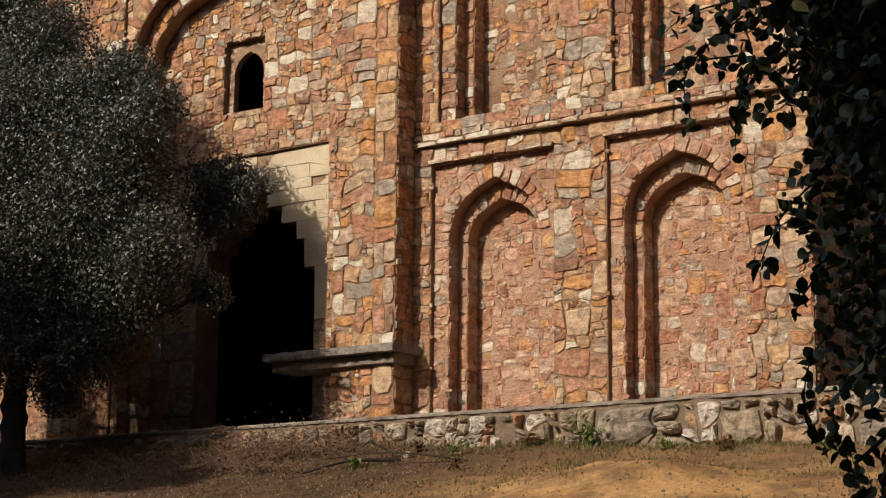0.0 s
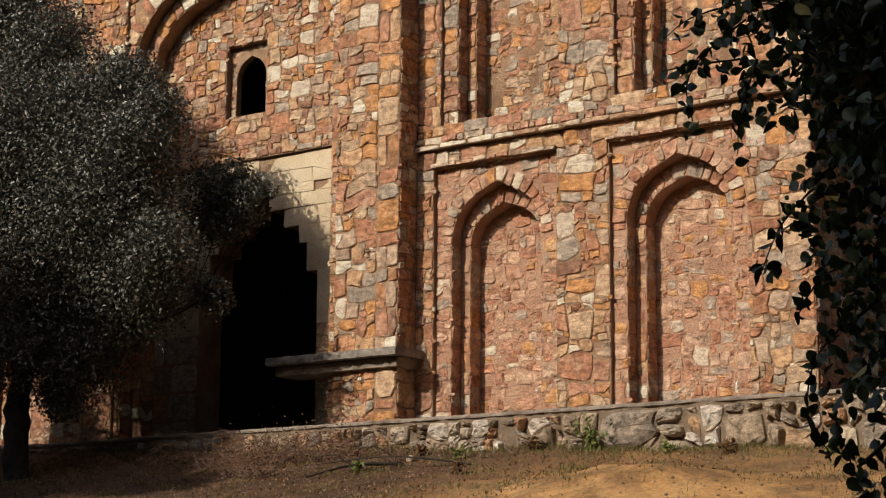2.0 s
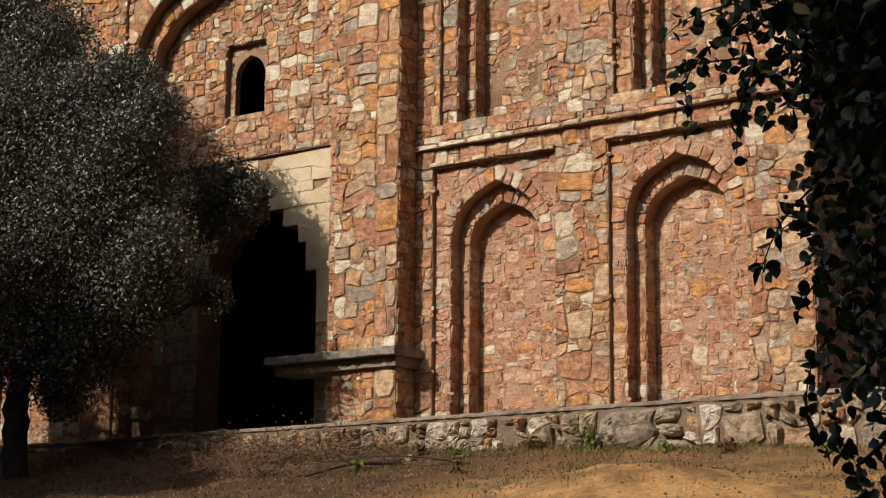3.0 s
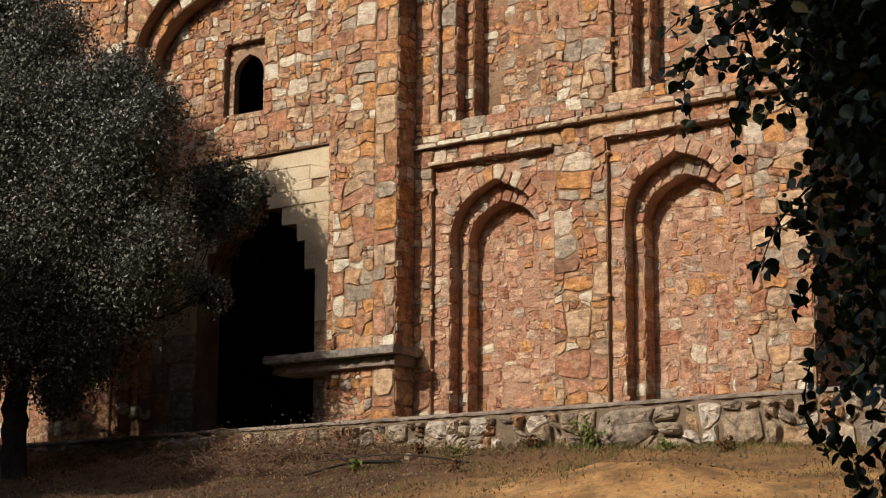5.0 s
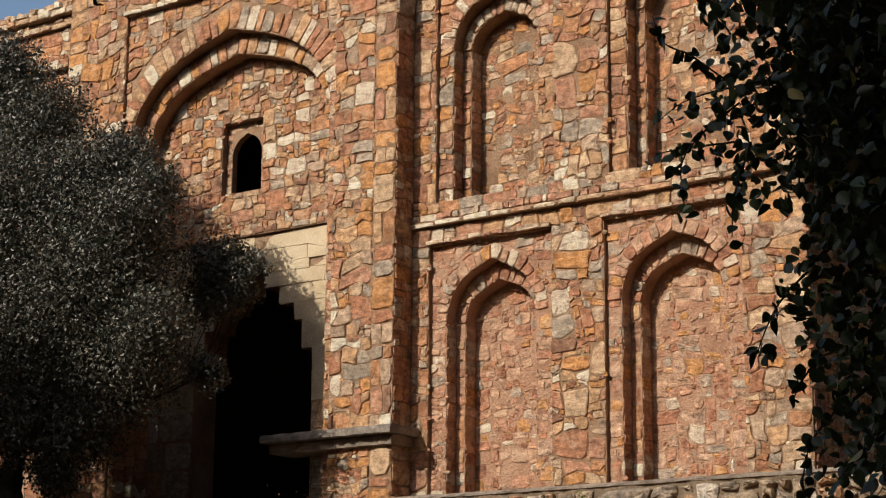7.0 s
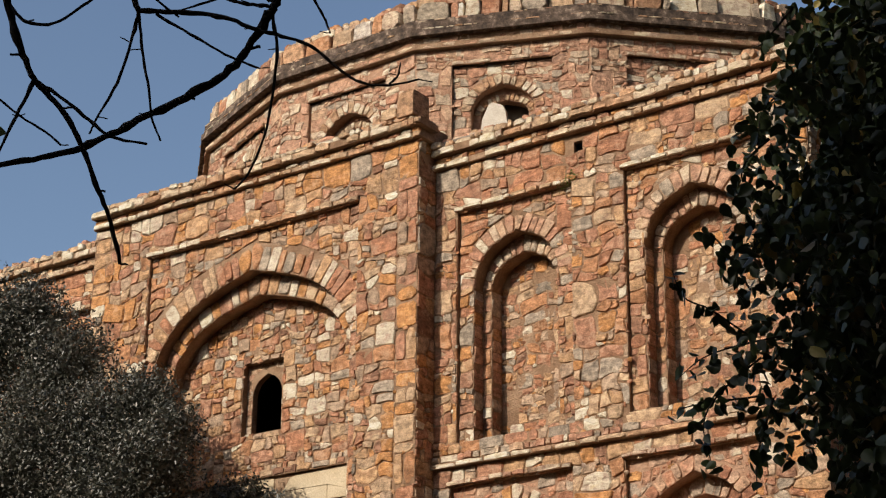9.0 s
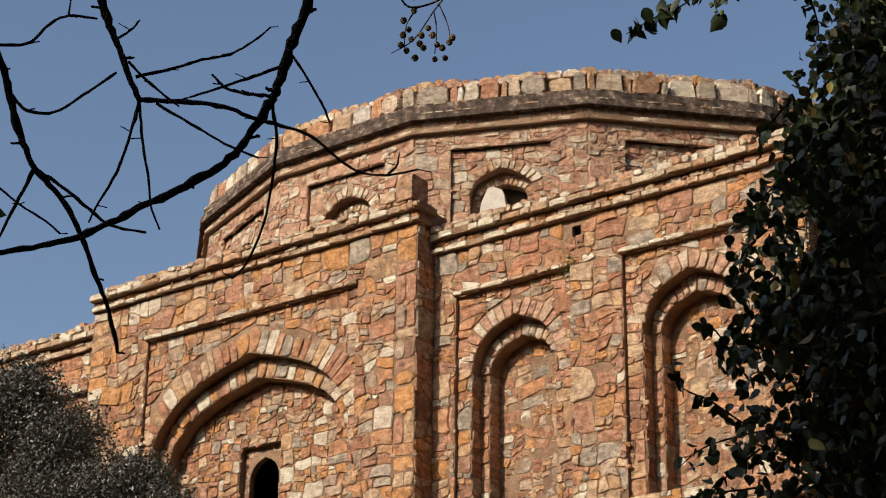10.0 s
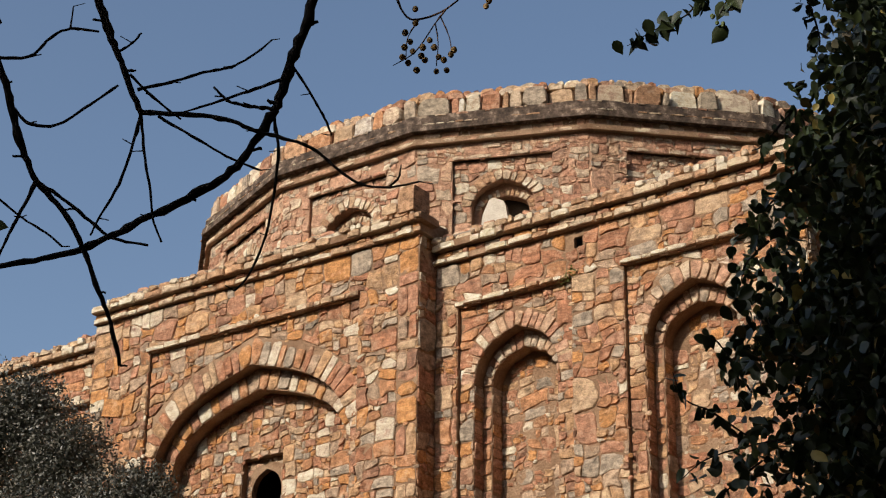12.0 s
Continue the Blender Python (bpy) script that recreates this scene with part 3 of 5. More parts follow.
lay(rng, polys, facing(PORTAL_Y), portal, "orange", 200, lambda x, z: x > -16 and z < 11, **WALLED)
polys = rubble(rng, FRAME.x0, FRAME.x1, FLOOR, FRAME.z1, [BIG], 0.42, size=0.24)
lay(rng, polys, facing(PY1), portal, "orange", **WALLED)
voussoirs(rng, BIG, facing(PY1), portal, 0.40, "orange", 17, inner=0.004)
voussoirs(rng, BIG_IN, facing(PY2), portal, 0.2, "orange", 12, inner=0.004, grow=0.6)
for jx in (BIG.x - BIG.w, BIG.x + BIG.w - 0.2):
    polys, z = [], FLOOR
    while z < BIG.zs:
        h = rng.uniform(0.12, 0.3)
        polys.append([(jx, z), (jx + 0.2, z), (jx + 0.2, z + h), (jx, z + h)])
        z += h
    lay(rng, polys, facing(PY2), portal, "orange", label="jamb stones of the portal arch")
for ar, ya, dep in ((BIG, PY1, 0.22), (BIG_IN, PY2, 0.27)):
    polys, z = [], FLOOR
    while z < ar.zs:
        h = rng.uniform(0.14, 0.3)
        polys.append([(0.0, z), (dep, z), (dep, min(z + h, ar.zs)), (0.0, min(z + h, ar.zs))])
        z += h
    lay(rng, polys, oriented((ar.x - ar.w, ya), (0, 1)), portal, "orange", proud=(0.002, 0.014), label="jamb stones in the portal reveal")
# the return that looks to the east
polys = rubble(rng, 0.0, 0.41, FLOOR, PORTAL_CORNICE, [], 0, size=0.27)
lay(rng, polys, oriented((PORTAL_R, PORTAL_Y), (0, 1)), portal, "orange", label="rubble stones on the side of the portal", **WALLED)

# back of the big arch: window above, corbelled door below
b = Builder()
BW0, BW1 = BIG.x - BIG.w, BIG.x + BIG.w
LINTEL = 8.2
steps = [(1.12, 6.42), (0.93, 6.86), (0.76, 7.12), (0.48, 7.38), (0.2, 7.6), (0.07, 7.74)]
win_panel = Rect(-18.35, -17.55, 8.9, 10.02)
plate(b, BW0, BW1, LINTEL, BIG.zs + BIG.h, PY3, PY3 + 0.11, [win_panel])
plate(b, win_panel.x0, win_panel.x1, win_panel.z0, win_panel.z1, PY3 + 0.11, PY3 + 0.22, [WINDOW])
tympanum = under("tympanum_wall", b.mesh("tympanum_wall", MORTAR), tomb, "recessed rubble wall over the door")
polys = rubble(rng, BW0, BW1, LINTEL + 0.1, BIG.zs + BIG.h - 0.2, [win_panel], 0, size=0.22)
polys = [q for q in polys if all(z < BIG_IN.top(min(max(x, BW0), BW1)) + 0.2 for x, z in q)]
lay(rng, polys, facing(PY3), tympanum, "orange", 40, lambda x, z: z < 9.6, **WALLED)
polys = rubble(rng, win_panel.x0, win_panel.x1, win_panel.z0, win_panel.z1, [WINDOW], 0.12, size=0.2)
lay(rng, polys, facing(PY3 + 0.11), tympanum, "buff", proud=(0.0, 0.006))
b = Builder()
b.block((BW0, PY3, steps[-1][1]), (BW1, PY3 + 0.5, LINTEL))
door_wall = under("door_surround", b.mesh("door_surround", MORTAR), tomb, "pale dressed stone surround stepping up over a dark doorway")
for i, (w, ztop) in enumerate(steps):
    z0 = FLOOR if i == 0 else steps[i - 1][1]
    for x0, x1 in ((BW0, DOOR_X - w), (DOOR_X + w, BW1)):
        b = Builder()
        b.block((x0, PY3, z0), (x1, PY3 + 0.5, ztop))
        under("corbel", b.mesh("corbel", MORTAR), door_wall)
levels = [FLOOR + 0.42 * k for k in range(6)] + [s[1] for s in steps] + [7.95, LINTEL - 0.02]
levels = sorted(set(levels))
for z0, z1 in zip(levels, levels[1:]):
    if z1 - z0 < 0.06:
        continue
    w = next((s[0] for s in steps if (z0 + z1) / 2 < s[1]), 0.0)
    for x0, x1 in ((BW0, DOOR_X - w), (DOOR_X + w, BW1)):
        x = x0
        while x < x1 - 0.02:
            # low jamb: rougher rubble blocks, their darker stone also standing in for shade
            low = z1 < 6.0
            e = min(x + (rng.uniform(0.3, 0.6) if low else rng.uniform(0.95, 1.7)), x1)
            e = x1 if x1 - e < 0.25 else e
            corners = [(x, z0), (e, z0), (e, z1), (x, z1)]
            if low:
                got = stone_solid(rng, corners, 0.008, (0.012, 0.02), facing(PY3), 0.1)
            else:
                got = stone_solid(rng, corners, 0.003, (0.012, 0.017), facing(PY3), 0.012, (0.997, 0.9, 0.985))
            under("dressed_block", mesh_of("dressed_block", *got, STONE["field"][1] if low else ASHLAR), door_wall)
            x = e
b = Builder()
b.block((BW0, PY3 - 0.06, LINTEL), (BW1, PY3 + 0.2, LINTEL + 0.1))
hood = under("door_hood", b.mesh("door_hood", MORTAR), tomb, "projecting course of stones over the door")
lay(rng, strip_course(rng, BW0, BW1, LINTEL, LINTEL + 0.12, None, 0.26), facing(PY3 - 0.06), hood, "orange", ragged=0.05)

ledge_course("portal_frame_hood", FRAME.x0 - 0.05, FRAME.x1, 11.91, 12.01, PORTAL_Y, 0.085, tomb, "pale", "thin hood over the arch panel", 0.25)
ledge_course("portal_cornice", PORTAL_L, PORTAL_R, 12.63, 12.73, PORTAL_Y, 0.11, tomb, "pale", "projecting portal cornice of flat stones", 0.28, 0.08)
ledge_course("portal_cornice_bed", PORTAL_L, PORTAL_R, 12.73, 12.80, PORTAL_Y, 0.06, tomb, "orange", "cornice bed of small rubble", 0.2, 0.04)
ledge_course("portal_upper_cornice", PORTAL_L, PORTAL_R, 12.80, 12.93, PORTAL_Y, 0.17, tomb, "pale", "upper portal cornice of flat stones", 0.28, 0.12)
rough_parapet("portal_parapet", PORTAL_L + 0.3, PORTAL_R, 12.91, PORTAL_Y - 0.155, 0.22, tomb)
for bays in (niche_set(1), niche_set(-1)):
    for r, a, tone in bays:
        ledge_course("panel_hood", r.x0 - 0.03, r.x1, r.z1, r.z1 + 0.08, 0.0, 0.085, tomb, "pale" if r.z0 > 6 else "buff", "thin hood over a niche panel", 0.24)

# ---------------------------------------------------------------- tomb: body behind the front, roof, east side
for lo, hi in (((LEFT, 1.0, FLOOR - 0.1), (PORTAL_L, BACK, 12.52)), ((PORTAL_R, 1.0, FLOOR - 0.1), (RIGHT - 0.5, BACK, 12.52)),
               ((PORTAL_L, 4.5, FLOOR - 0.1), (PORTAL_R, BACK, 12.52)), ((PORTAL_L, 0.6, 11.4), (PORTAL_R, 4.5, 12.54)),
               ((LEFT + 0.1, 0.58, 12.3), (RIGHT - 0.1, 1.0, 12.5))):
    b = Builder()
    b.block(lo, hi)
    under("inner_wall", b.mesh("inner_wall", SHADOWSTONE), tomb, "inner masonry round the entrance hall, coloured dark to stand for shade")
b = Builder()
b.block((RIGHT - 0.5, 0.0 + 0.001, FLOOR - 0.1), (RIGHT, BACK, 12.56))
east = under("side_wall", b.mesh("side_wall", MORTAR), tomb, "shaded rubble side wall")
lay(rng, rubble(rng, 0.02, 8.0, FLOOR, 12.6, [], 0, size=0.3), oriented((RIGHT, 0.0), (0, 1)), east, "orange", **WALLED)

# ---------------------------------------------------------------- tomb: sixteen-sided drum
DRUM_R, CENTRE = 7.32, (MID + 0.04, 9.04)
SIDE = 2 * DRUM_R * math.cos(radians(11.25)) * math.tan(radians(11.25))
APO = DRUM_R * math.cos(radians(11.25))


def drum_ring(b, r0, r1, z0, z1):
    ang = [radians(11.25 + 22.5 * k) for k in range(17)]
    P = lambda r, a, z: (CENTRE[0] + r * math.sin(a), CENTRE[1] - r * math.cos(a), z)
    for a, c in zip(ang, ang[1:]):
        b.face(P(r1, a, z0), P(r1, c, z0), P(r1, c, z1), P(r1, a, z1))
        b.face(P(r0, a, z0), P(r0, c, z0), P(r1, c, z0), P(r1, a, z0))
        b.face(P(r0, a, z1), P(r0, c, z1), P(r1, c, z1), P(r1, a, z1))


def drum_face(k):
    """Origin at the left end of face k, and its direction."""
    a = radians(22.5 * k)
    al = (math.cos(a), math.sin(a))
    mid = (CENTRE[0] + APO * math.sin(a), CENTRE[1] - APO * math.cos(a))
    return (mid[0] - al[0] * SIDE / 2, mid[1] - al[1] * SIDE / 2), al


def turn_mesh(b, place):
    b.v = [place(x, z, -y) for x, y, z in b.v]
    return b


drum = under("drum", None, tomb, "sixteen-sided rubble drum with small arched niches")
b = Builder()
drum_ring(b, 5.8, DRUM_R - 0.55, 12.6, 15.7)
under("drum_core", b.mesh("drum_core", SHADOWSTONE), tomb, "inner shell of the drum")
for k in range(-5, 8):
    origin, al = drum_face(k)
    place = oriented(origin, al)
    m = SIDE / 2
    rect = Rect(m - 0.82, m + 0.82, 13.2, 15.16)
    arch = Arch(m, 0.52, 13.2, 14.34, 0.46)
    inner = arch.inside(0.13)
    b = Builder()
    plate(b, 0, SIDE, 12.6, 15.6, 0.0, 0.06, [rect])
    plate(b, rect.x0, rect.x1, rect.z0, rect.z1, 0.06, 0.24, [arch])
    plate(b, arch.x - arch.w, arch.x + arch.w, 13.2, 14.9, 0.24, 0.42, [inner])
    plate(b, arch.x - arch.w, arch.x + arch.w, 13.2, 14.9, 0.6, 0.65)
    side = under("drum_wall", turn_mesh(b, place).mesh("drum_wall", PINKMORTAR), tomb)
    if -3 <= k <= 4:
        lay(rng, rubble(rng, 0, SIDE, 13.0, 15.45, [rect], 0, size=0.25, flat=1.6), place, side, "buff", 20, lambda x, z: z > 14.4, **PATCHED)
        at = lambda dep: (lambda u, v, d: place(u, v, d - dep))
        lay(rng, rubble(rng, rect.x0, rect.x1, 13.4, rect.z1, [arch], 0.2, size=0.22), at(0.06), side, "buff", **PATCHED)
        voussoirs(rng, arch, at(0.06), side, 0.2, "pale", 7, inner=0.004)
        voussoirs(rng, inner, at(0.24), side, 0.125, "pale", 7, inner=0.004)
        lay(rng, rubble(rng, m - 0.5, m + 0.5, 13.3, 14.45, [], 0, size=0.24), at(0.6), side, "buff")
        if k == 1:
            got = stone_solid(rng, [(m - 0.46, 13.3), (m + 0.06, 13.3), (m + 0.08, 14.3), (m - 0.08, 14.6), (m - 0.36, 14.5)], 0.005, (0.1, 0.12), at(0.3), 0.2)
            under("blocking_stone", mesh_of("blocking_stone", *got, WHITESTONE), side, "tall pale stone that blocks the niche")
        hood = Builder()
        hood.block((rect.x0 - 0.03, -0.03, rect.z1), (rect.x1, 0.1, rect.z1 + 0.07))
        under("panel_hood", turn_mesh(hood, place).mesh("panel_hood", PINKMORTAR), tomb)
        lay(rng, strip_course(rng, rect.x0, rect.x1, rect.z1, rect.z1 + 0.075, None, 0.3), lambda u, v, d: place(u, v, d + 0.035), side, "buff", ragged=0.05)
        lay(rng, strip_course(rng, 0, SIDE, 15.32, 15.46, None, 0.25), lambda u, v, d: place(u, v, d), side, "buff")
        lay(rng, strip_course(rng, -0.03, SIDE + 0.03, 15.475, 15.56, None, 0.3), lambda u, v, d: place(u, v, d + 0.10), side, "buff")
        lay(rng, strip_course(rng, -0.03, SIDE + 0.03, 15.56, 15.68, None, 0.2), lambda u, v, d: place(u, v, d + 0.06), side, "buff")
b = Builder()
drum_ring(b, 6.4, DRUM_R + 0.11, 15.47, 15.56)
drum_ring(b, 6.4, DRUM_R + 0.07, 15.56, 15.68)
under("drum_cornice_bed", b.mesh("drum_cornice_bed", MORTAR), tomb, "thin stone courses under the drum cornice")
b = Builder()
drum_ring(b, 6.3, DRUM_R + 0.2, 15.68, 15.80)
drum_ring(b, 6.3, DRUM_R + 0.15, 15.80, 15.98)
under("drum_cornice", b.mesh("drum_cornice", BLACKBAND), tomb, "black-stained plaster cornice round the drum")
b = Builder()
drum_ring(b, 6.6, DRUM_R - 0.12, 15.98, 16.15)
ang = [radians(22.5 * k) for k in range(16)]
b.face(*[(CENTRE[0] + 7.0 * math.sin(a), CENTRE[1] - 7.0 * math.cos(a), 16.1) for a in ang])
under("drum_roof", b.mesh("drum_roof", GREYMORTAR), tomb, "flat top of the drum behind the battlement")
# battlement: squared stones side by side on the cornice
for k in range(-4, 6):
    origin, al = drum_face(k)
    place = oriented(origin, al)
    x = 0.0
    while x < SIDE - 0.06:
        w = min(rng.choice((0.12, 0.26, 0.34, 0.42, 0.5)) * rng.uniform(0.85, 1.15), SIDE - x)
        h = rng.uniform(0.33, 0.42) if w > 0.2 else rng.uniform(0.26, 0.38)
        e, lean = rng.uniform(0.0, 0.035), rng.uniform(-0.02, 0.02)
        shapes = [[(x, 0), (x + w, 0), (x + w - e + lean, h * rng.uniform(0.86, 1)), (x + w * 0.5, h * rng.uniform(0.95, 1.02)), (x + e + lean, h * rng.uniform(0.86, 1))]]
        for shape in shapes:
            back = rng.uniform(-0.27, -0.2)
            v, f = stone_solid(rng, shape, 0.004, (0.22, 0.33), lambda u, z, d: place(u, 15.985 + z, d + back), 0.15, (0.985, 0.9, 0.9))
            under("merlon_stone", mesh_of("merlon_stone", v, f, STONE[rng.choice(("buff", "pale", "buff", "orange", "field"))][1]), drum)
        x += w
    for z0, z1, back in ((0.33, 0.48, -0.22), (0.40, 0.55, -0.30)):      # flat loose rubble bedded on the battlement
        x = 0.0
        while x < SIDE - 0.05:
            w = min(rng.uniform(0.09, 0.3), SIDE - x)
            h = z1 + 0.05 * noise.noise((x * 1.6 + k * 7.0, z0 * 9, 8.0)) + rng.uniform(-0.03, 0.02)
            v, f = stone_solid(rng, [(x, z0), (x + w, z0), (x + w, h - 0.04), (x + w * 0.7, h), (x + w * 0.25, h - rng.uniform(0, 0.02)), (x, h - 0.05)], 0.002, (0.16, 0.22), lambda u, z, d: place(u, 15.985 + z, d + back), 0.16, (0.985, 0.9, 0.9), 0.04)
            under("rubble_cap", mesh_of("rubble_cap", v, f, STONE[rng.choice(("buff", "pale", "orange"))][1]), drum)
            x += w
    # chipped lips of the two plaster bands
    lay(rng, [q for q in strip_course(rng, -0.03, SIDE + 0.03, 15.775, 15.81, None, 0.18) if rng.random() < 0.75], lambda u, v, d: place(u, v, d + 0.188), drum, "pale")
    lay(rng, [q for q in strip_course(rng, -0.03, SIDE + 0.03, 15.945, 15.985, None, 0.16) if rng.random() < 0.6], lambda u, v, d: place(u, v, d + 0.14), drum, "buff")
b = Builder()
drum_ring(b, 6.5, DRUM_R - 0.12, 15.98, 16.40)
under("battlement_core", b.mesh("battlement_core", MORTAR), tomb, "mortar core of the battlement")
# broken corner stones on the portal parapet
for x0, x1, y0, z0, z1, deep in ((-14.98, -14.66, -0.58, 12.95, 13.40, 0.36), (-15.3, -15.0, -0.55, 13.0, 13.2, 0.3)):
    got = stone_solid(rng, [(x0, z0), (x1, z0), (x1, z1 - 0.05), (x1 - 0.08, z1), (x0 + 0.04, z1 - 0.04)], 0.004, (deep, deep + 0.02), facing(y0 + deep), 0.1, (0.99, 0.95, 0.95))
    under("corner_stone", mesh_of("corner_stone", *got, STONE["pale"][1]), drum)

# ---------------------------------------------------------------- bench slab by the door, terrace wall
slab = tagged(new("stone_ledge_slab"), "long worn grey stone slab ledge across the portal's foot", "ledge")


def worn_beam(parent, name, x0, x1, y0, y1, z0, z1, wear, mat, label, n=44):
    """A long stone with a wavering, chipped front edge."""
    b = Builder()
    rows = []
    for i in range(n + 1):
        x = x0 + (x1 - x0) * i / n
        e = wear * (noise.noise((x * 3.1, z0, 1.0)) + 0.7 * noise.noise((x * 11.0, z0, 4.0)))
        g = wear * 0.6 * noise.noise((x * 6.0, z1, 9.0))
        rows.append([(x, y1, z0), (x, y0 - e, z0 + abs(g)), (x, y0 - e - g, (z0 + z1) / 2), (x, y0 - e * 0.7 + 0.014, z1 - 0.012), (x, y0 + 0.06, z1 + g * 0.4), (x, y1, z1)])
    for p, q in zip(rows, rows[1:]):
        for k in range(6):
            b.face(p[k], q[k], q[(k + 1) % 6], p[(k + 1) % 6])
    b.face(*rows[0])
    b.face(*rows[-1])
    return under(name, b.mesh(name, mat), parent, label)


worn_beam(slab, "slab", -16.75, -14.52, PORTAL_Y - 0.25, 0.0, 4.985, 5.10, 0.03, SLABSTONE, "")
worn_beam(slab, "bearing_course", -16.7, -14.6, PORTAL_Y - 0.1, 0.0, 4.85, 4.983, 0.035, GREYMORTAR, "worn bearing course under the slab")

WALL_Y, CAP = -1.0, 4.09
terrace = tagged(new("terrace_wall"), "low retaining wall of rough field boulders with a mortar cap", "retaining wall", kind="structure")
b = Builder()
b.block((-40.0, WALL_Y, 2.4), (-2.0, WALL_Y + 0.5, CAP - 0.05))
b.block((-40.0, WALL_Y + 0.5, 2.4), (-2.0, BACK + 4, FLOOR))
under("wall_core", b.mesh("wall_core", DARKMORTAR), terrace, "grey mortar core of the wall")
worn_beam(terrace, "mortar_cap", -40.0, -2.0, WALL_Y - 0.025, WALL_Y + 0.5, CAP - 0.055, CAP, 0.035, GREYMORTAR, "worn pale mortar coping", 420)
for x0, x1, size in ((-24.0, -12.4, 0.3), (-12.4, -3.0, 0.44)):
    polys = rubble(rng, x0, x1, 3.0, CAP - 0.08, [], 0, size=size, flat=1.1, small=0.3)
    lay(rng, polys, facing(WALL_Y), terrace, "field", 130, lambda x, z: x > -17.5, name="boulder", label="rough boulders in grey mortar", lost=0.08 if size < 0.4 else 0.0,
        shape=lambda r, q, place: boulder_solid(r, q, r.uniform(0.0, 0.03), (0.03, 0.09 if size < 0.4 else 0.15), place))


# ---------------------------------------------------------------- plants: helpers
LEAF_DARK = leaf_material("small_grey_green_leaf", [(0, (0.042, 0.044, 0.030)), (0.35, (0.065, 0.064, 0.046)), (0.65, (0.105, 0.10, 0.076)), (0.84, (0.19, 0.17, 0.135))], 0.42, 0.4, 0.15)
LEAF_ROUND = leaf_material("round_glossy_leaf", [(0, (0.030, 0.042, 0.015)), (0.4, (0.042, 0.057, 0.020)), (0.72, (0.066, 0.086, 0.028)), (0.93, (0.16, 0.11, 0.03)), (0.975, (0.42, 0.33, 0.09))], 0.42, 0.42, 0.15)
LEAF_WOOD = leaf_material("woodland_leaf", [(0, (0.020, 0.028, 0.012)), (0.5, (0.035, 0.045, 0.020))], 0.7, 0.2)
LEAF_DEAD = leaf_material("fallen_leaf", [(0, (0.10, 0.050, 0.022)), (0.3, (0.17, 0.085, 0.035)), (0.6, (0.07, 0.040, 0.022)), (0.85, (0.26, 0.16, 0.08))], 0.8, 0.2)
LEAF_WEED = leaf_material("weed_leaf", [(0, (0.10, 0.14, 0.03)), (0.5, (0.16, 0.19, 0.045)), (0.8, (0.22, 0.20, 0.07))], 0.6, 0.3)
LEAF_LITTER = leaf_material("leaf_litter_blade", [(0, (0.16, 0.085, 0.04)), (0.3, (0.25, 0.145, 0.07)), (0.6, (0.11, 0.06, 0.03)), (0.8, (0.34, 0.225, 0.12))], 0.8, 0.2)
DRYTWIG = plain_material("dry_twig", [(0.3, (0.11, 0.06, 0.042)), (0.7, (0.23, 0.14, 0.095))], 20.0)
BERRY = plain_material("ripe_berry", [(0.3, (0.26, 0.15, 0.05)), (0.7, (0.42, 0.27, 0.10))], 60.0, rough=0.45, bump=0.2)
GREENBERRY = plain_material("green_berry", [(0.3, (0.10, 0.14, 0.04)), (0.7, (0.18, 0.22, 0.08))], 60.0, rough=0.4, bump=0.1)


def leaf_cloud(gen, centres, sizes, outline, name, mat, lean=0.0, away=None):
    """Many leaves in one mesh. outline: (along, across) points of half a blade; each leaf is folded along its rib."""
    n, k = len(centres), len(outline)
    d = gen.normal(size=(n, 3))
    d[:, 2] -= lean
    d /= np.linalg.norm(d, axis=1, keepdims=True)
    o = gen.normal(size=(n, 3)) if away is None else away + 0.6 * gen.normal(size=(n, 3))
    s = np.cross(d, o)
    s /= np.linalg.norm(s, axis=1, keepdims=True) + 1e-9
    up = np.cross(s, d)
    rows = [(a, b * 1.0, -0.3 * abs(b)) for a, b in outline] + [(a, -b, -0.3 * abs(b)) for a, b in reversed(outline[1:-1])]
    m = len(rows)
    v = np.empty((n, m, 3))
    for i, (a, b, c) in enumerate(rows):
        v[:, i] = centres + sizes[:, None] * (a * d + b * s + c * up)
    halves = list(range(k)) + list(range(k - 1, m)) + [0]      # two halves that share the rib
    loops = (np.arange(n)[:, None] * m + np.array(halves)[None]).astype(np.int32)
    me = bpy.data.meshes.new(name)
    me.vertices.add(n * m)
    me.vertices.foreach_set("co", v.reshape(-1).astype(np.float32))
    me.loops.add(n * 2 * k)
    me.loops.foreach_set("vertex_index", loops.reshape(-1))
    me.polygons.add(n * 2)
    me.polygons.foreach_set("loop_start", np.arange(0, n * 2 * k, k, dtype=np.int32))
    me.materials.append(mat)
    me.update(calc_edges=True)
    me.validate()
    return me


SMALL = [(-0.5, 0.0), (-0.1, 0.26), (0.5, 0.0)]
ROUND = [(-0.5, 0.0), (-0.40, 0.22), (-0.15, 0.37), (0.12, 0.33), (0.36, 0.15), (0.58, 0.0)]


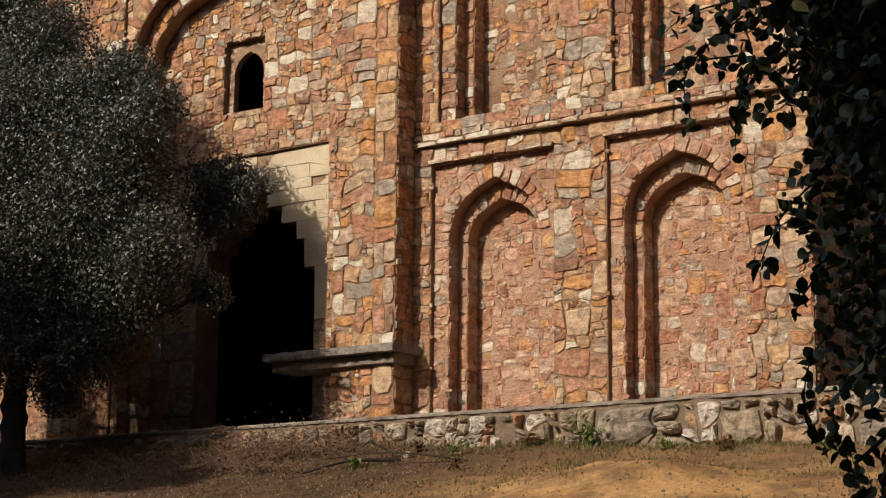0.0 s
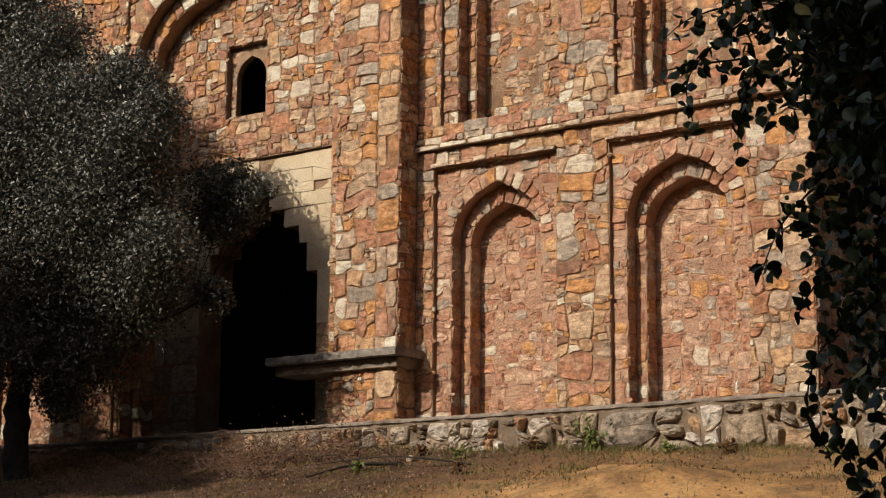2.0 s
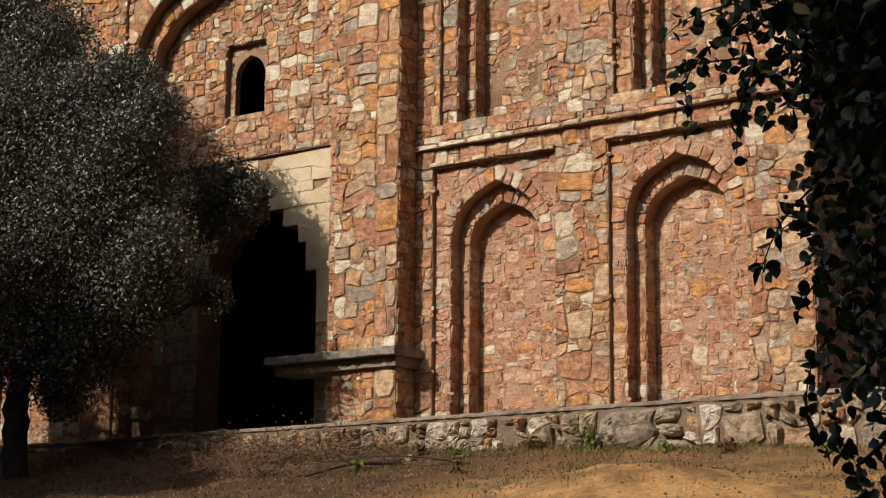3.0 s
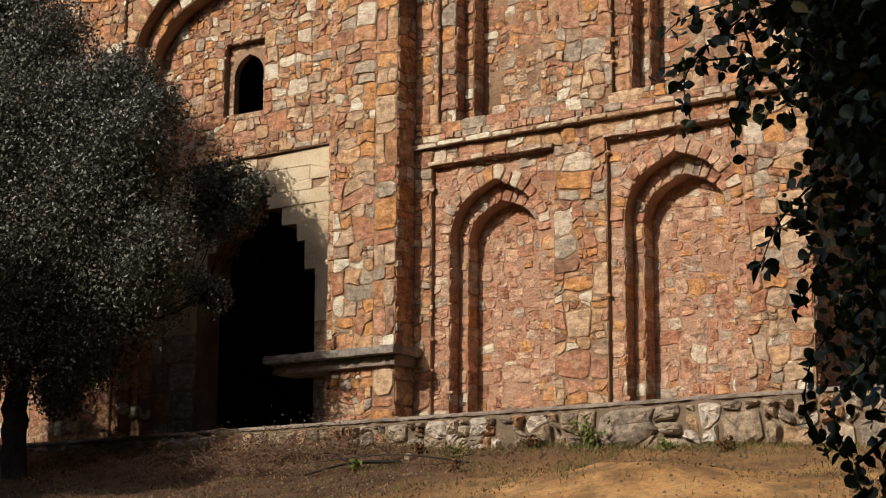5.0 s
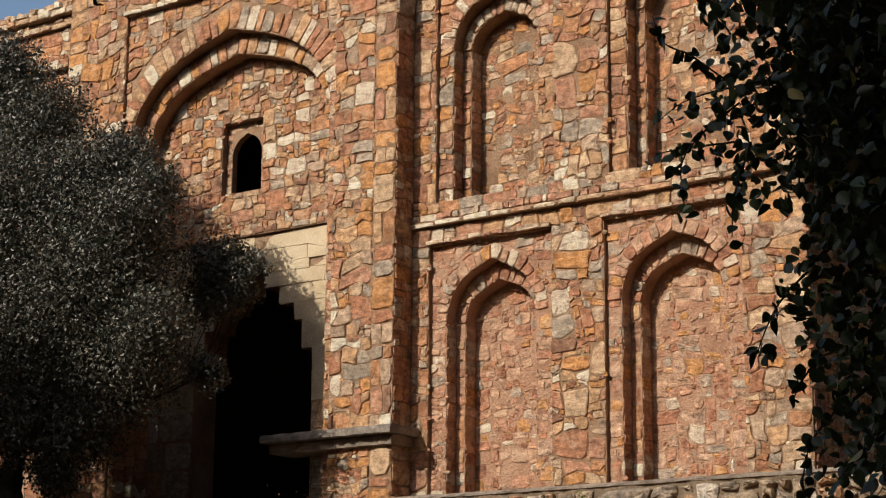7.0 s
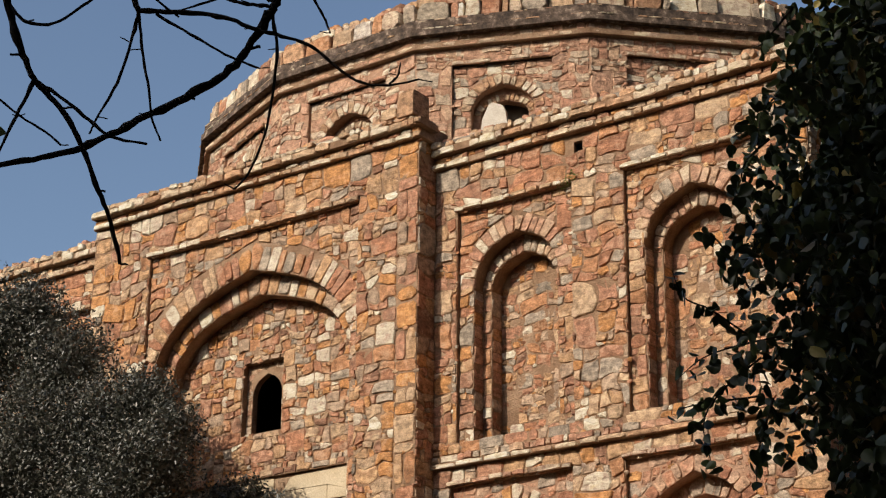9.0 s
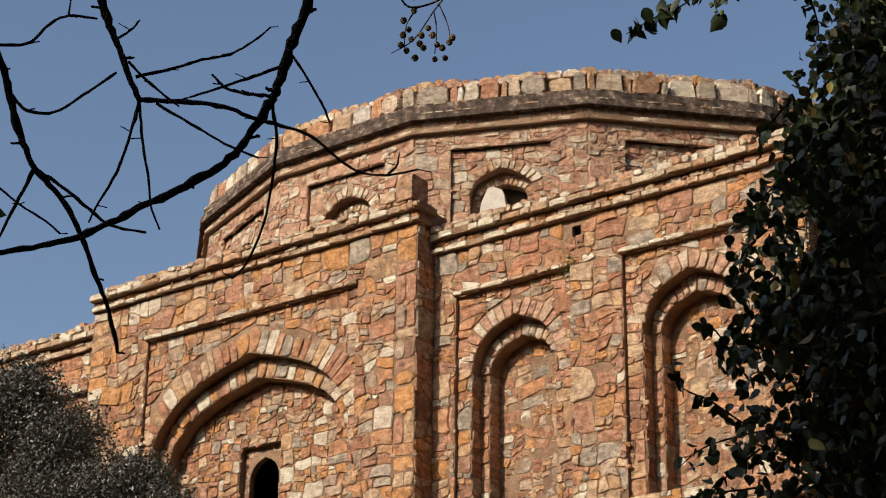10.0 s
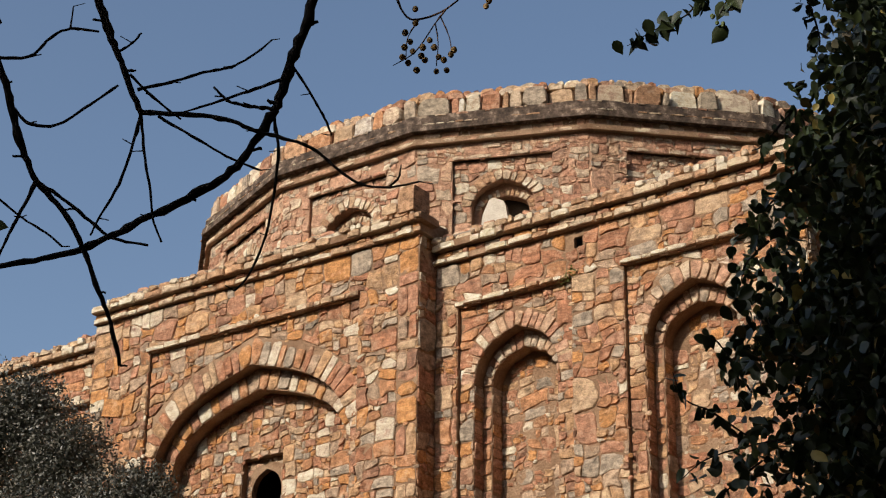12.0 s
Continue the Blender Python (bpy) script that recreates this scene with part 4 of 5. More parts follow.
def tube(points, r0, r1, name, mat, sides=7, rough=0.12, seed=1, fine=5):
    """A tapering, slightly knotty branch through control points."""
    gen = random.Random(seed)
    P = [Vector(p) for p in points]
    P = [P[0] * 2 - P[1]] + P + [P[-1] * 2 - P[-2]]
    line = []
    for a, b, c, d in zip(P, P[1:], P[2:], P[3:]):
        for i in range(fine):
            t = i / fine
            line.append(0.5 * (2 * b + (c - a) * t + (2 * a - 5 * b + 4 * c - d) * t * t + (3 * b - a - 3 * c + d) * t ** 3))
    line.append(P[-2])
    verts, faces = [], []
    n = len(line)
    for i, p in enumerate(line):
        f = (line[min(i + 1, n - 1)] - line[max(i - 1, 0)]).normalized()
        s = f.cross(Vector((0.3, 0.2, 0.93))).normalized()
        u = s.cross(f)
        r = (r0 + (r1 - r0) * i / (n - 1)) * (1 + rough * gen.uniform(-1, 1)) * (1 + (0.25 if sides < 9 and gen.random() < 0.14 else 0))
        p = p + (s * gen.uniform(-1, 1) + u * gen.uniform(-1, 1)) * r * rough * 2
        verts += [tuple(p + (s * math.cos(2 * math.pi * k / sides) + u * math.sin(2 * math.pi * k / sides)) * r) for k in range(sides)]
        if i:
            faces += [((i - 1) * sides + k, (i - 1) * sides + (k + 1) % sides, i * sides + (k + 1) % sides, i * sides + k) for k in range(sides)]
    faces += [tuple(range(sides)), tuple((n - 1) * sides + k for k in range(sides))]
    return mesh_of(name, verts, faces, mat, True)


def ball(b, c, r, gen):
    """A small lumpy sphere."""
    i = len(b.v)
    for j in range(1, 5):
        th = math.pi * j / 5
        for k in range(8):
            ph = 2 * math.pi * k / 8
            q = r * gen.uniform(0.94, 1.06)
            b.v.append((c[0] + q * math.sin(th) * math.cos(ph), c[1] + q * math.sin(th) * math.sin(ph), c[2] + q * math.cos(th)))
    b.v += [(c[0], c[1], c[2] + r), (c[0], c[1], c[2] - r)]
    for j in range(3):
        for k in range(8):
            b.f.append((i + j * 8 + k, i + j * 8 + (k + 1) % 8, i + (j + 1) * 8 + (k + 1) % 8, i + (j + 1) * 8 + k))
    for k in range(8):
        b.f.append((i + 32, i + k, i + (k + 1) % 8))
        b.f.append((i + 33, i + 24 + (k + 1) % 8, i + 24 + k))


NEAR = 0.54
LOW_EYE, HIGH_EYE = lens_at(-35.4, 11.2), lens_at(-36.0, 23.8)


def sheet_frame(turn, distance):
    """Places (right, height, depth) on an upright sheet before the tripod."""
    a = radians(turn)
    fw, rt = Vector((math.sin(a), math.cos(a), 0)), Vector((math.cos(a), -math.sin(a), 0))

    def place(u, z, d=0.0):
        k = NEAR * (1 + float(d) / distance)
        eye = LOW_EYE.lerp(HIGH_EYE, min(1.0, max(0.0, (float(z) - 3.2) / 0.6)))
        return tuple(eye + k * (fw * distance + rt * float(u) + Vector((0, 0, float(z) - EYE[2]))))
    return place


# ---------------------------------------------------------------- small-leaved tree beside the portal
gen = np.random.default_rng(3)
tree = tagged(new("small_leaved_tree"), "dense dark small-leaved tree shading the tomb's doorway", "tree", "small-leaved trees")
TREE_Y = -2.6
CLUMPS = [(-19.75, -2.6, 9.68, 0.76), (-18.6, -2.6, 8.38, 0.9), (-17.42, -2.6, 7.85, 0.62), (-19.45, -2.6, 8.06, 1.17), (-17.95, -2.6, 7.14, 1.09), (-16.62, -1.2, 7.42, 0.30), (-17.0, -1.2, 7.58, 0.34), (-16.35, -1.2, 7.2, 0.2), (-16.9, -1.2, 7.0, 0.34), (-16.6, -1.2, 7.05, 0.26), (-17.25, -1.3, 7.4, 0.4), (-17.3, -1.3, 6.95, 0.42), (-19.11, -2.6, 6.49, 1.17), (-17.77, -2.6, 5.96, 0.86), (-16.76, -2.6, 6.16, 0.58), (-19.25, -2.6, 5.32, 0.82), (-18.25, -2.6, 5.09, 0.58), (-16.43, -2.6, 5.68, 0.31), (-21.29, -2.6, 10.04, 1.17), (-21.35, -2.6, 7.8, 1.3), (-20.35, -2.6, 10.45, 0.6), (-18.76, -2.6, 4.59, 0.39), (-21.4, -2.6, 5.9, 0.6), (-17.55, -2.6, 8.40, 0.44), (-18.05, -2.6, 8.89, 0.46)]
base = (-19.45, TREE_Y, ground_height(-19.45, TREE_Y) - 0.05)
fork = (-19.3, TREE_Y + 0.05, 5.4)
trunk = under("trunk", tube([base, (-19.5, TREE_Y, 4.2), (-19.42, TREE_Y, 4.8), fork], 0.19, 0.13, "trunk", BARK, 12, 0.08), tree)
centres, aways, sizes = [], [], []
total = sum(r * r for *_, r in CLUMPS)
for i, (x, y, z, r) in enumerate(CLUMPS):
    y += random.uniform(-0.5, 0.5) if y == TREE_Y else 0.0
    n = int(230000 * r * r / total * (0.6 if y > -1.5 else 1.0))
    p = gen.normal(size=(n, 3))
    p /= np.linalg.norm(p, axis=1, keepdims=True)
    rad = r * (0.45 + 0.62 * gen.random((n, 1)) ** 0.6)
    # small bunches make the outline uneven
    knots = gen.normal(size=(max(8, n // 60), 3))
    knots /= np.linalg.norm(knots, axis=1, keepdims=True)
    pick = knots[gen.integers(0, len(knots), n)]
    mixed = 0.45 * p + 0.75 * pick
    q = np.array((x, y, z)) + mixed * rad * np.array((1.0, 0.95, 1.0))
    centres.append(q)
    aways.append(mixed)
    sizes.append(gen.uniform(0.042, 0.080, n))
    under("limb", tube([fork, ((fork[0] * 0.5 + x * 0.5) + 0.1, y + 0.25, (fork[2] * 0.7 + z * 0.3)), (x, y, z)], 0.016 if y > -1.5 else 0.045, 0.006, "limb", BARK, 6, 0.2, seed=i), tree)
under("crown", leaf_cloud(gen, np.concatenate(centres), np.concatenate(sizes), SMALL, "crown", LEAF_DARK, 0.2, np.concatenate(aways)), tree, kind="stuff")

# unseen taller copy farther down the bank, added to shade tree and ground
FAR_BASE = (-21.5, -8.2, ground_height(-21.5, -8.2) - 0.05)
copy_thing(tree, pose(*FAR_BASE, 0, 0, -40) @ Matrix.Scale(1.22, 4) @ Matrix.Translation(-Vector(base)))

# ---------------------------------------------------------------- bare tree overhead
BRANCHES = {
    "limb_a": (0.0125, 0.0058, [(-0.622, 4.952), (-0.572, 4.801), (-0.527, 4.696), (-0.492, 4.613), (-0.436, 4.48), (-0.426, 4.46)]),
    "a_down": (0.0050, 0.0025, [(-0.426, 4.46), (-0.444, 4.344), (-0.478, 4.2), (-0.531, 4.077), (-0.552, 4.016)]),
    "a_drop": (0.0042, 0.0025, [(-0.426, 4.46), (-0.407, 4.326), (-0.378, 4.186), (-0.362, 4.087), (-0.329, 4.005)]),
    "a_right": (0.0067, 0.0025, [(-0.426, 4.464), (-0.279, 4.465), (-0.149, 4.457), (-0.055, 4.421), (0.02, 4.405), (0.132, 4.371), (0.228, 4.295), (0.303, 4.248), (0.396, 4.243), (0.492, 4.27)]),
    "a_tip": (0.0033, 0.0017, [(0.396, 4.247), (0.423, 4.28), (0.431, 4.328)]),
    "a_mid": (0.0042, 0.0025, [(-0.37, 4.453), (-0.256, 4.388), (-0.142, 4.323), (-0.029, 4.278)]),
    "a_up": (0.0050, 0.0025, [(-0.445, 4.548), (-0.34, 4.582), (-0.234, 4.626), (-0.143, 4.655), (-0.075, 4.702), (-0.012, 4.768)]),
    "a_cross": (0.0042, 0.0025, [(-0.473, 4.604), (-0.394, 4.525), (-0.296, 4.447)]),
    "a_spur": (0.0042, 0.0025, [(-0.517, 4.686), (-0.473, 4.722), (-0.448, 4.762)]),
    "limb_b": (0.0142, 0.0075, [(0.137, 5.021), (0.096, 4.828), (0.054, 4.684), (0.015, 4.521), (-0.002, 4.477), (-0.07, 4.348), (-0.138, 4.251), (-0.259, 4.163), (-0.38, 4.086), (-0.482, 4.02), (-0.6, 3.955), (-0.72, 3.919), (-0.873, 3.885)]),
    "b_spur": (0.0050, 0.0033, [(0.006, 4.507), (-0.059, 4.509), (-0.134, 4.521), (-0.163, 4.54), (-0.197, 4.574)]),
    "b_left": (0.0050, 0.0025, [(0.023, 4.617), (-0.081, 4.567), (-0.19, 4.517), (-0.289, 4.475)]),
    "b_thin": (0.0042, 0.0025, [(0.059, 4.673), (0.125, 4.571), (0.175, 4.479), (0.199, 4.421)]),
    "b_drop": (0.0050, 0.0025, [(0.007, 4.478), (0.026, 4.354), (0.02, 4.21), (-0.0, 4.048), (-0.047, 3.908), (-0.088, 3.851)]),
    "limb_c": (0.0108, 0.0050, [(-0.954, 4.73), (-0.871, 4.544), (-0.832, 4.422), (-0.782, 4.282), (-0.737, 4.194), (-0.648, 4.099), (-0.575, 3.976), (-0.51, 3.825), (-0.467, 3.732), (-0.429, 3.617)]),
    "c_left": (0.0050, 0.0025, [(-0.737, 4.194), (-0.786, 4.061), (-0.827, 3.942), (-0.84, 3.902)]),
    "c_right": (0.0058, 0.0033, [(-0.737, 4.194), (-0.652, 4.139), (-0.557, 4.065), (-0.481, 4.01), (-0.37, 3.993)]),
    "c_bow": (0.0050, 0.0033, [(-0.835, 4.453), (-0.784, 4.4), (-0.694, 4.4), (-0.609, 4.468), (-0.507, 4.559)]),
    "c_top": (0.0050, 0.0033, [(-0.935, 4.635), (-0.808, 4.644), (-0.742, 4.724), (-0.681, 4.761), (-0.587, 4.757)]),
    "c_tip": (0.0033, 0.0017, [(-0.681, 4.761), (-0.679, 4.848)]),
    "c_low": (0.0033, 0.0025, [(-0.865, 4.136), (-0.769, 4.063), (-0.694, 4.018), (-0.637, 3.972)]),
}
BERRY_TWIGS = {
    "stem": (0.0042, 0.0033, [(0.379, 5.028), (0.43, 4.902), (0.483, 4.884), (0.575, 4.931), (0.663, 5.028)]),
    "side": (0.0033, 0.0017, [(0.575, 4.931), (0.537, 4.872), (0.471, 4.757), (0.396, 4.697)]),
    "drop": (0.0025, 0.0017, [(0.483, 4.884), (0.445, 4.81), (0.439, 4.722)]),
    "drop2": (0.0025, 0.0017, [(0.537, 4.872), (0.548, 4.795), (0.543, 4.707)]),
    "drop3": (0.0025, 0.0017, [(0.556, 4.896), (0.586, 4.82), (0.596, 4.755)]),
}
BERRIES = [(0.469, 4.867), (0.435, 4.827), (0.434, 4.77), (0.427, 4.732), (0.447, 4.711), (0.476, 4.685), (0.496, 4.774), (0.491, 4.741), (0.462, 4.756), (0.534, 4.777), (0.55, 4.741), (0.568, 4.731), (0.543, 4.685), (0.578, 4.692), (0.592, 4.754), (0.602, 4.773), (0.453, 4.793), (0.504, 4.726), (0.519, 4.804), (0.712, 4.952), (0.722, 4.975), (0.468, 4.923)]
EDGE = [(1.843, 0.178), (2.124, 0.153), (2.302, 0.115), (2.482, 0.138), (2.628, 0.125), (2.813, 0.104), (3.039, 0.044), (3.272, -0.077), (3.507, -0.145), (3.685, -0.096), (3.811, -0.193), (3.973, -0.156), (4.134, -0.081), (4.346, -0.05), (4.515, 0.029), (4.644, 0.055), (4.767, 0.155), (5.037, 0.215), (5.314, 0.28)]
SPRIGS = {
    "s1": [(0.054, 3.575), (-0.149, 3.546), (-0.28, 3.514), (-0.365, 3.459)],
    "s2": [(-0.094, 3.505), (-0.226, 3.414), (-0.292, 3.32), (-0.267, 3.184)],
    "s3": [(-0.06, 3.387), (-0.119, 3.235), (-0.131, 3.102)],
    "s4": [(0.11, 2.98), (0.036, 2.908), (-0.021, 2.816), (-0.069, 2.697)],
    "s5": [(0.136, 2.701), (0.081, 2.629), (0.043, 2.557)],
    "s6": [(0.202, 2.553), (0.092, 2.41), (0.069, 2.231), (0.136, 2.124)],
    "s7": [(0.267, 2.407), (0.158, 2.266), (0.188, 2.123), (0.235, 2.0)],
    "t1": [(-0.123, 3.566), (-0.249, 3.652), (-0.341, 3.697), (-0.376, 3.78)],
    "t2": [(-0.115, 3.705), (-0.219, 3.873), (-0.275, 3.897)],
    "t3": [(-0.114, 3.391), (-0.281, 3.379), (-0.374, 3.364)],
    "t4": [(0.155, 5.24), (0.201, 5.022), (0.174, 4.932)],
    "t5": [(-0.171, 5.287), (-0.269, 5.165), (-0.364, 5.126), (-0.491, 5.055)],
    "t6": [(-0.089, 5.266), (-0.157, 5.141)],
    "t7": [(0.082, 4.734), (-0.025, 4.608), (-0.065, 4.589)],
    "t8": [(0.063, 4.446), (-0.04, 4.345), (-0.067, 4.218)],
    "t9": [(-0.027, 4.237), (-0.109, 4.157), (-0.133, 4.075)],
}
at = sheet_frame(-42.0, 5.5)
bare = tagged(new("bare_tree"), "leafless dark branches of a chinaberry tree in winter", "tree")
for i, (name, (r0, r1, pts)) in enumerate(BRANCHES.items()):
    wave = [at(u, z, 0.12 * math.sin(3.0 * u + i)) for u, z in pts]
    under("branch", tube(wave, r0 * NEAR * 1.25, r1 * NEAR * 1.25, "branch", BARK, 7, 0.14, i), bare)
    for j in range(max(1, len(pts) // 2)):
        k = 1 + (j * 2) % (len(pts) - 1)
        (u, z), w = pts[k], random.uniform(0.02, 0.045)
        s = random.choice((-1, 1))
        d = 0.12 * math.sin(3.0 * u + i)
        under("twig", tube([at(u, z, d), at(u + s * w, z + random.uniform(-0.4, 1) * w * 0.6, d)], r1 * 0.9 * NEAR, r1 * 0.7 * NEAR, "twig", BARK, 5, 0.2, i + j), bare)
# the bole, behind and to the left of the viewer, and the limbs that lead to it
bole = [(-4.6, -20.6, -0.05), (-4.5, -20.4, 2.0), (-4.1, -19.6, 3.7), (-3.5, -18.9, 4.3)]
under("trunk", tube(bole, 0.12, 0.05, "trunk", BARK, 10, 0.08), bare)
for key in ("limb_a", "limb_b", "limb_c"):
    r0, _, pts = BRANCHES[key]
    u, z = pts[0]
    end = Vector(at(u, z, 0.12 * math.sin(3.0 * u + list(BRANCHES).index(key))))
    step = Vector(at(*pts[0])) - Vector(at(*pts[1]))
    under("limb", tube([bole[-1], (Vector(bole[-1]) + end) / 2 + Vector((0, 0, 0.35)), end + step, end], 0.03, r0 * NEAR, "limb", BARK, 7, 0.1), bare)
cluster = under("fruit_stalk", tube([at(u, z) for u, z in BERRY_TWIGS["stem"][2]], 0.0022, 0.0017, "fruit_stalk", DRYTWIG, 6), bare, "thin fruit stalk with hanging berries")
for name, (r0, r1, pts) in BERRY_TWIGS.items():
    if name != "stem":
        under("stalk", tube([at(u, z) for u, z in pts], r0 * NEAR, r1 * NEAR, "stalk", DRYTWIG, 5), cluster)
for u, z in BERRIES:
    b = Builder()
    ball(b, at(u, z, random.uniform(-0.06, 0.06)), random.uniform(0.0105, 0.0125) * NEAR, random)
    under("berry", b.mesh("berry", BERRY, True), cluster)

# ---------------------------------------------------------------- round-leaved tree at the side
at = sheet_frame(-25.0, 6.0)
leafy = tagged(new("round_leaved_tree"), "dark green tree with hanging twigs of round glossy leaves", "tree")
zs, us = [z for z, u in EDGE], [u for z, u in EDGE]
cand = gen.random((78000, 3))
z = 1.6 + cand[:, 0] * 4.2
u = -0.3 + cand[:, 1] * 1.5
rim = np.interp(z, zs, us)
lump = np.array([noise.noise((a * 4.0, b * 4.0, 2.0)) for a, b in zip(u, z)])
depth_in = u - rim + 0.03 + 0.10 * lump
keep = (depth_in > 0) & (cand[:, 2] < np.clip(0.05 + depth_in * 1.5 + np.interp(z, (3.6, 4.4), (3.0, 6.0)) * np.maximum(depth_in - np.interp(z, (3.6, 4.4), (0.18, 0.08)), 0), 0, 0.95)) & (lump > -0.42 - depth_in)
keep &= gen.random(len(z)) < np.maximum(np.interp(z, (2.0, 2.3, 2.55), (0.3, 0.4, 1.0)) * np.where((z < 2.45) & (lump < -0.05), 0.3, 1.0), np.clip((depth_in - 0.12) * 6, 0, 1))
z, u = z[keep], u[keep]
d = gen.normal(0, 0.4, len(z)) + 0.1
pos = np.array([at(a, b, c) for a, b, c in zip(u, z, d)])
size = NEAR * gen.uniform(0.030, 0.060, len(z))
near = np.argsort(np.abs(u - np.interp(z, zs, us)))
first, rest = near[:150], near[150:]
under("foliage", leaf_cloud(gen, pos[rest], size[rest], ROUND, "foliage", LEAF_ROUND, 0.9), leafy, "mass of round glossy green leaves", "stuff")
for i in first:
    under("leaf", leaf_cloud(gen, pos[i:i + 1], size[i:i + 1], ROUND, "leaf", LEAF_ROUND, 0.9), leafy)
for i, (name, pts) in enumerate(SPRIGS.items()):
    dd = random.uniform(-0.25, 0.25)
    twig = under("twig", tube([at(a, b, dd) for a, b in pts], 0.0023, 0.0009, "twig", BARK, 5, 0.1, i), leafy)
    for (a, b), (c, e) in zip(pts, pts[1:]):
        length = math.hypot(c - a, e - b)
        for j in range(max(2, int(length / 0.013))):
            t = random.random()
            q = np.array([at(a + (c - a) * t + random.gauss(0, 0.016), b + (e - b) * t - 0.012 + random.gauss(0, 0.018), dd + random.gauss(0, 0.03))])
            under("leaf", leaf_cloud(gen, q, np.array([NEAR * random.uniform(0.038, 0.058) * (1.45 if name in ("t5", "t6") else 1.0)]), ROUND, "leaf", LEAF_ROUND, 1.0), twig)
    if i % 3 == 0:
        b = Builder()
        for j in range(6):
            ball(b, at(pts[1][0] + random.gauss(0, 0.02), pts[1][1] + random.gauss(0, 0.025), dd - 0.04), 0.008 * NEAR, random)
        under("green_fruit", b.mesh("green_fruit", GREENBERRY, True), twig, "small round green fruits")
bole = [(0.5, -16.9, ground_height(0.5, -16.9) - 0.1), (0.45, -16.9, 2.2), (0.3, -17.2, 3.6), (-0.8, -18.6, 5.2), (-2.4, -20.4, 5.7)]
under("trunk", tube(bole, 0.11, 0.04, "trunk", BARK, 10, 0.08), leafy)
for i in range(7):
    zz = 2.2 + 0.45 * i
    uu = float(np.interp(zz, zs, us))
    under("limb", tube([bole[1 + (i > 3)], at(uu + 0.75, zz + 0.35, 0.2), at(uu + 0.35, zz + 0.1, 0.1), at(uu + 0.08, zz - 0.12, 0.0)], 0.016, 0.003, "limb", BARK, 6, seed=i), leafy)
# unseen crown leaves, added over the tripod to keep the near twigs in shade
p = np.concatenate([gen.normal(size=(900, 3)) * np.array((0.65, 0.55, 0.5)) + np.array((-3.3, -21.9, 5.6)),
                    gen.normal(size=(360, 3)) * np.array((0.65, 0.5, 0.7)) + np.array((-2.3, -21.2, 5.0)),
                    gen.normal(size=(330, 3)) * np.array((0.6, 0.5, 0.5)) + np.array((-2.2, -21.4, 6.3))])
ahead = (p[:, 0] - EYE[0]) * -0.59 + (p[:, 1] - EYE[1]) * 0.81
p = p[p[:, 2] - EYE[2] > 0.95 * np.maximum(ahead, 0) + 1.2]
under("crown", leaf_cloud(gen, p, gen.uniform(0.07, 0.13, len(p)), ROUND, "crown", LEAF_ROUND, 0.3), leafy, "unseen high leafy crown added for shade", "stuff")

# ---------------------------------------------------------------- foot of the terrace: brush, weeds, litter
def dry_bush(x, y, spread, count, seed):
    g = random.Random(seed)
    bush = tagged(new("dry_bush"), "leafless tangle of thin dry brown stems", "bush", "dry bushes at the terrace")
    z = ground_height(x, y)
    for i in range(count):
        a, l = g.uniform(0, 2 * math.pi), spread * g.uniform(0.5, 1.2)
        r0 = (x + g.gauss(0, 0.12) * spread * 2, y + g.gauss(0, 0.15), z - 0.02)
        tip = (r0[0] + math.cos(a) * l, r0[1] + math.sin(a) * l * 0.35, z + l * g.uniform(0.05, 0.42))
        mid = ((r0[0] + tip[0]) / 2 + g.gauss(0, 0.08), (r0[1] + tip[1]) / 2, (r0[2] + tip[2]) / 2 + l * g.uniform(0.05, 0.25))
        under("stem", tube([r0, mid, tip], 0.0055, 0.0022, "stem", DRYTWIG, 4, 0.3, i, 3), bush)
        if i % 2 == 0:
            n = 18
            q = np.array([mid]) + gen.normal(0, 0.12, (n, 3))
            under("leaves", leaf_cloud(gen, q, gen.uniform(0.02, 0.045, n), SMALL, "leaves", LEAF_DEAD), bush, kind="stuff")


for i, (x, y, s, c) in enumerate(((-16.6, -1.9, 0.9, 75), (-15.7, -1.6, 0.95, 80), (-14.8, -1.5, 0.75, 60), (-17.2, -2.6, 0.8, 40), (-15.5, -2.5, 0.7, 60), (-16.2, -3.0, 0.6, 45), (-14.6, -2.4, 0.4, 24), (-13.9, -1.6, 0.45, 20), (-13.2, -1.3, 0.35, 10), (-12.2, -1.35, 0.3, 8))):
    dry_bush(x, y, s, c, 40 + i)


def weed(x, y, h, count, seed, mat, label):
    g = random.Random(seed)
    plant = tagged(new("weed"), label, "plant", "weeds at the terrace wall")
    z = ground_height(x, y)
    for i in range(count):
        tip = (x + g.gauss(0, 0.35) * h, y + g.gauss(0, 0.15) * h, z + h * g.uniform(0.5, 1.0))
        under("stem", tube([(x + g.gauss(0, 0.02), y, z - 0.02), ((x + tip[0]) / 2 + g.gauss(0, 0.02), (y + tip[1]) / 2, (z + tip[2]) / 2 + 0.03), tip], 0.005, 0.002, "stem", mat, 4, 0.1, i, 3), plant)
        q = np.array([[x + (tip[0] - x) * t, y + (tip[1] - y) * t, z + (tip[2] - z) * t] for t in gen.uniform(0.15, 1.05, 14)]) + gen.normal(0, 0.03, (14, 3))
        under("leaves", leaf_cloud(gen, q, gen.uniform(0.04, 0.085, 14), SMALL, "leaves", mat), plant, kind="stuff")


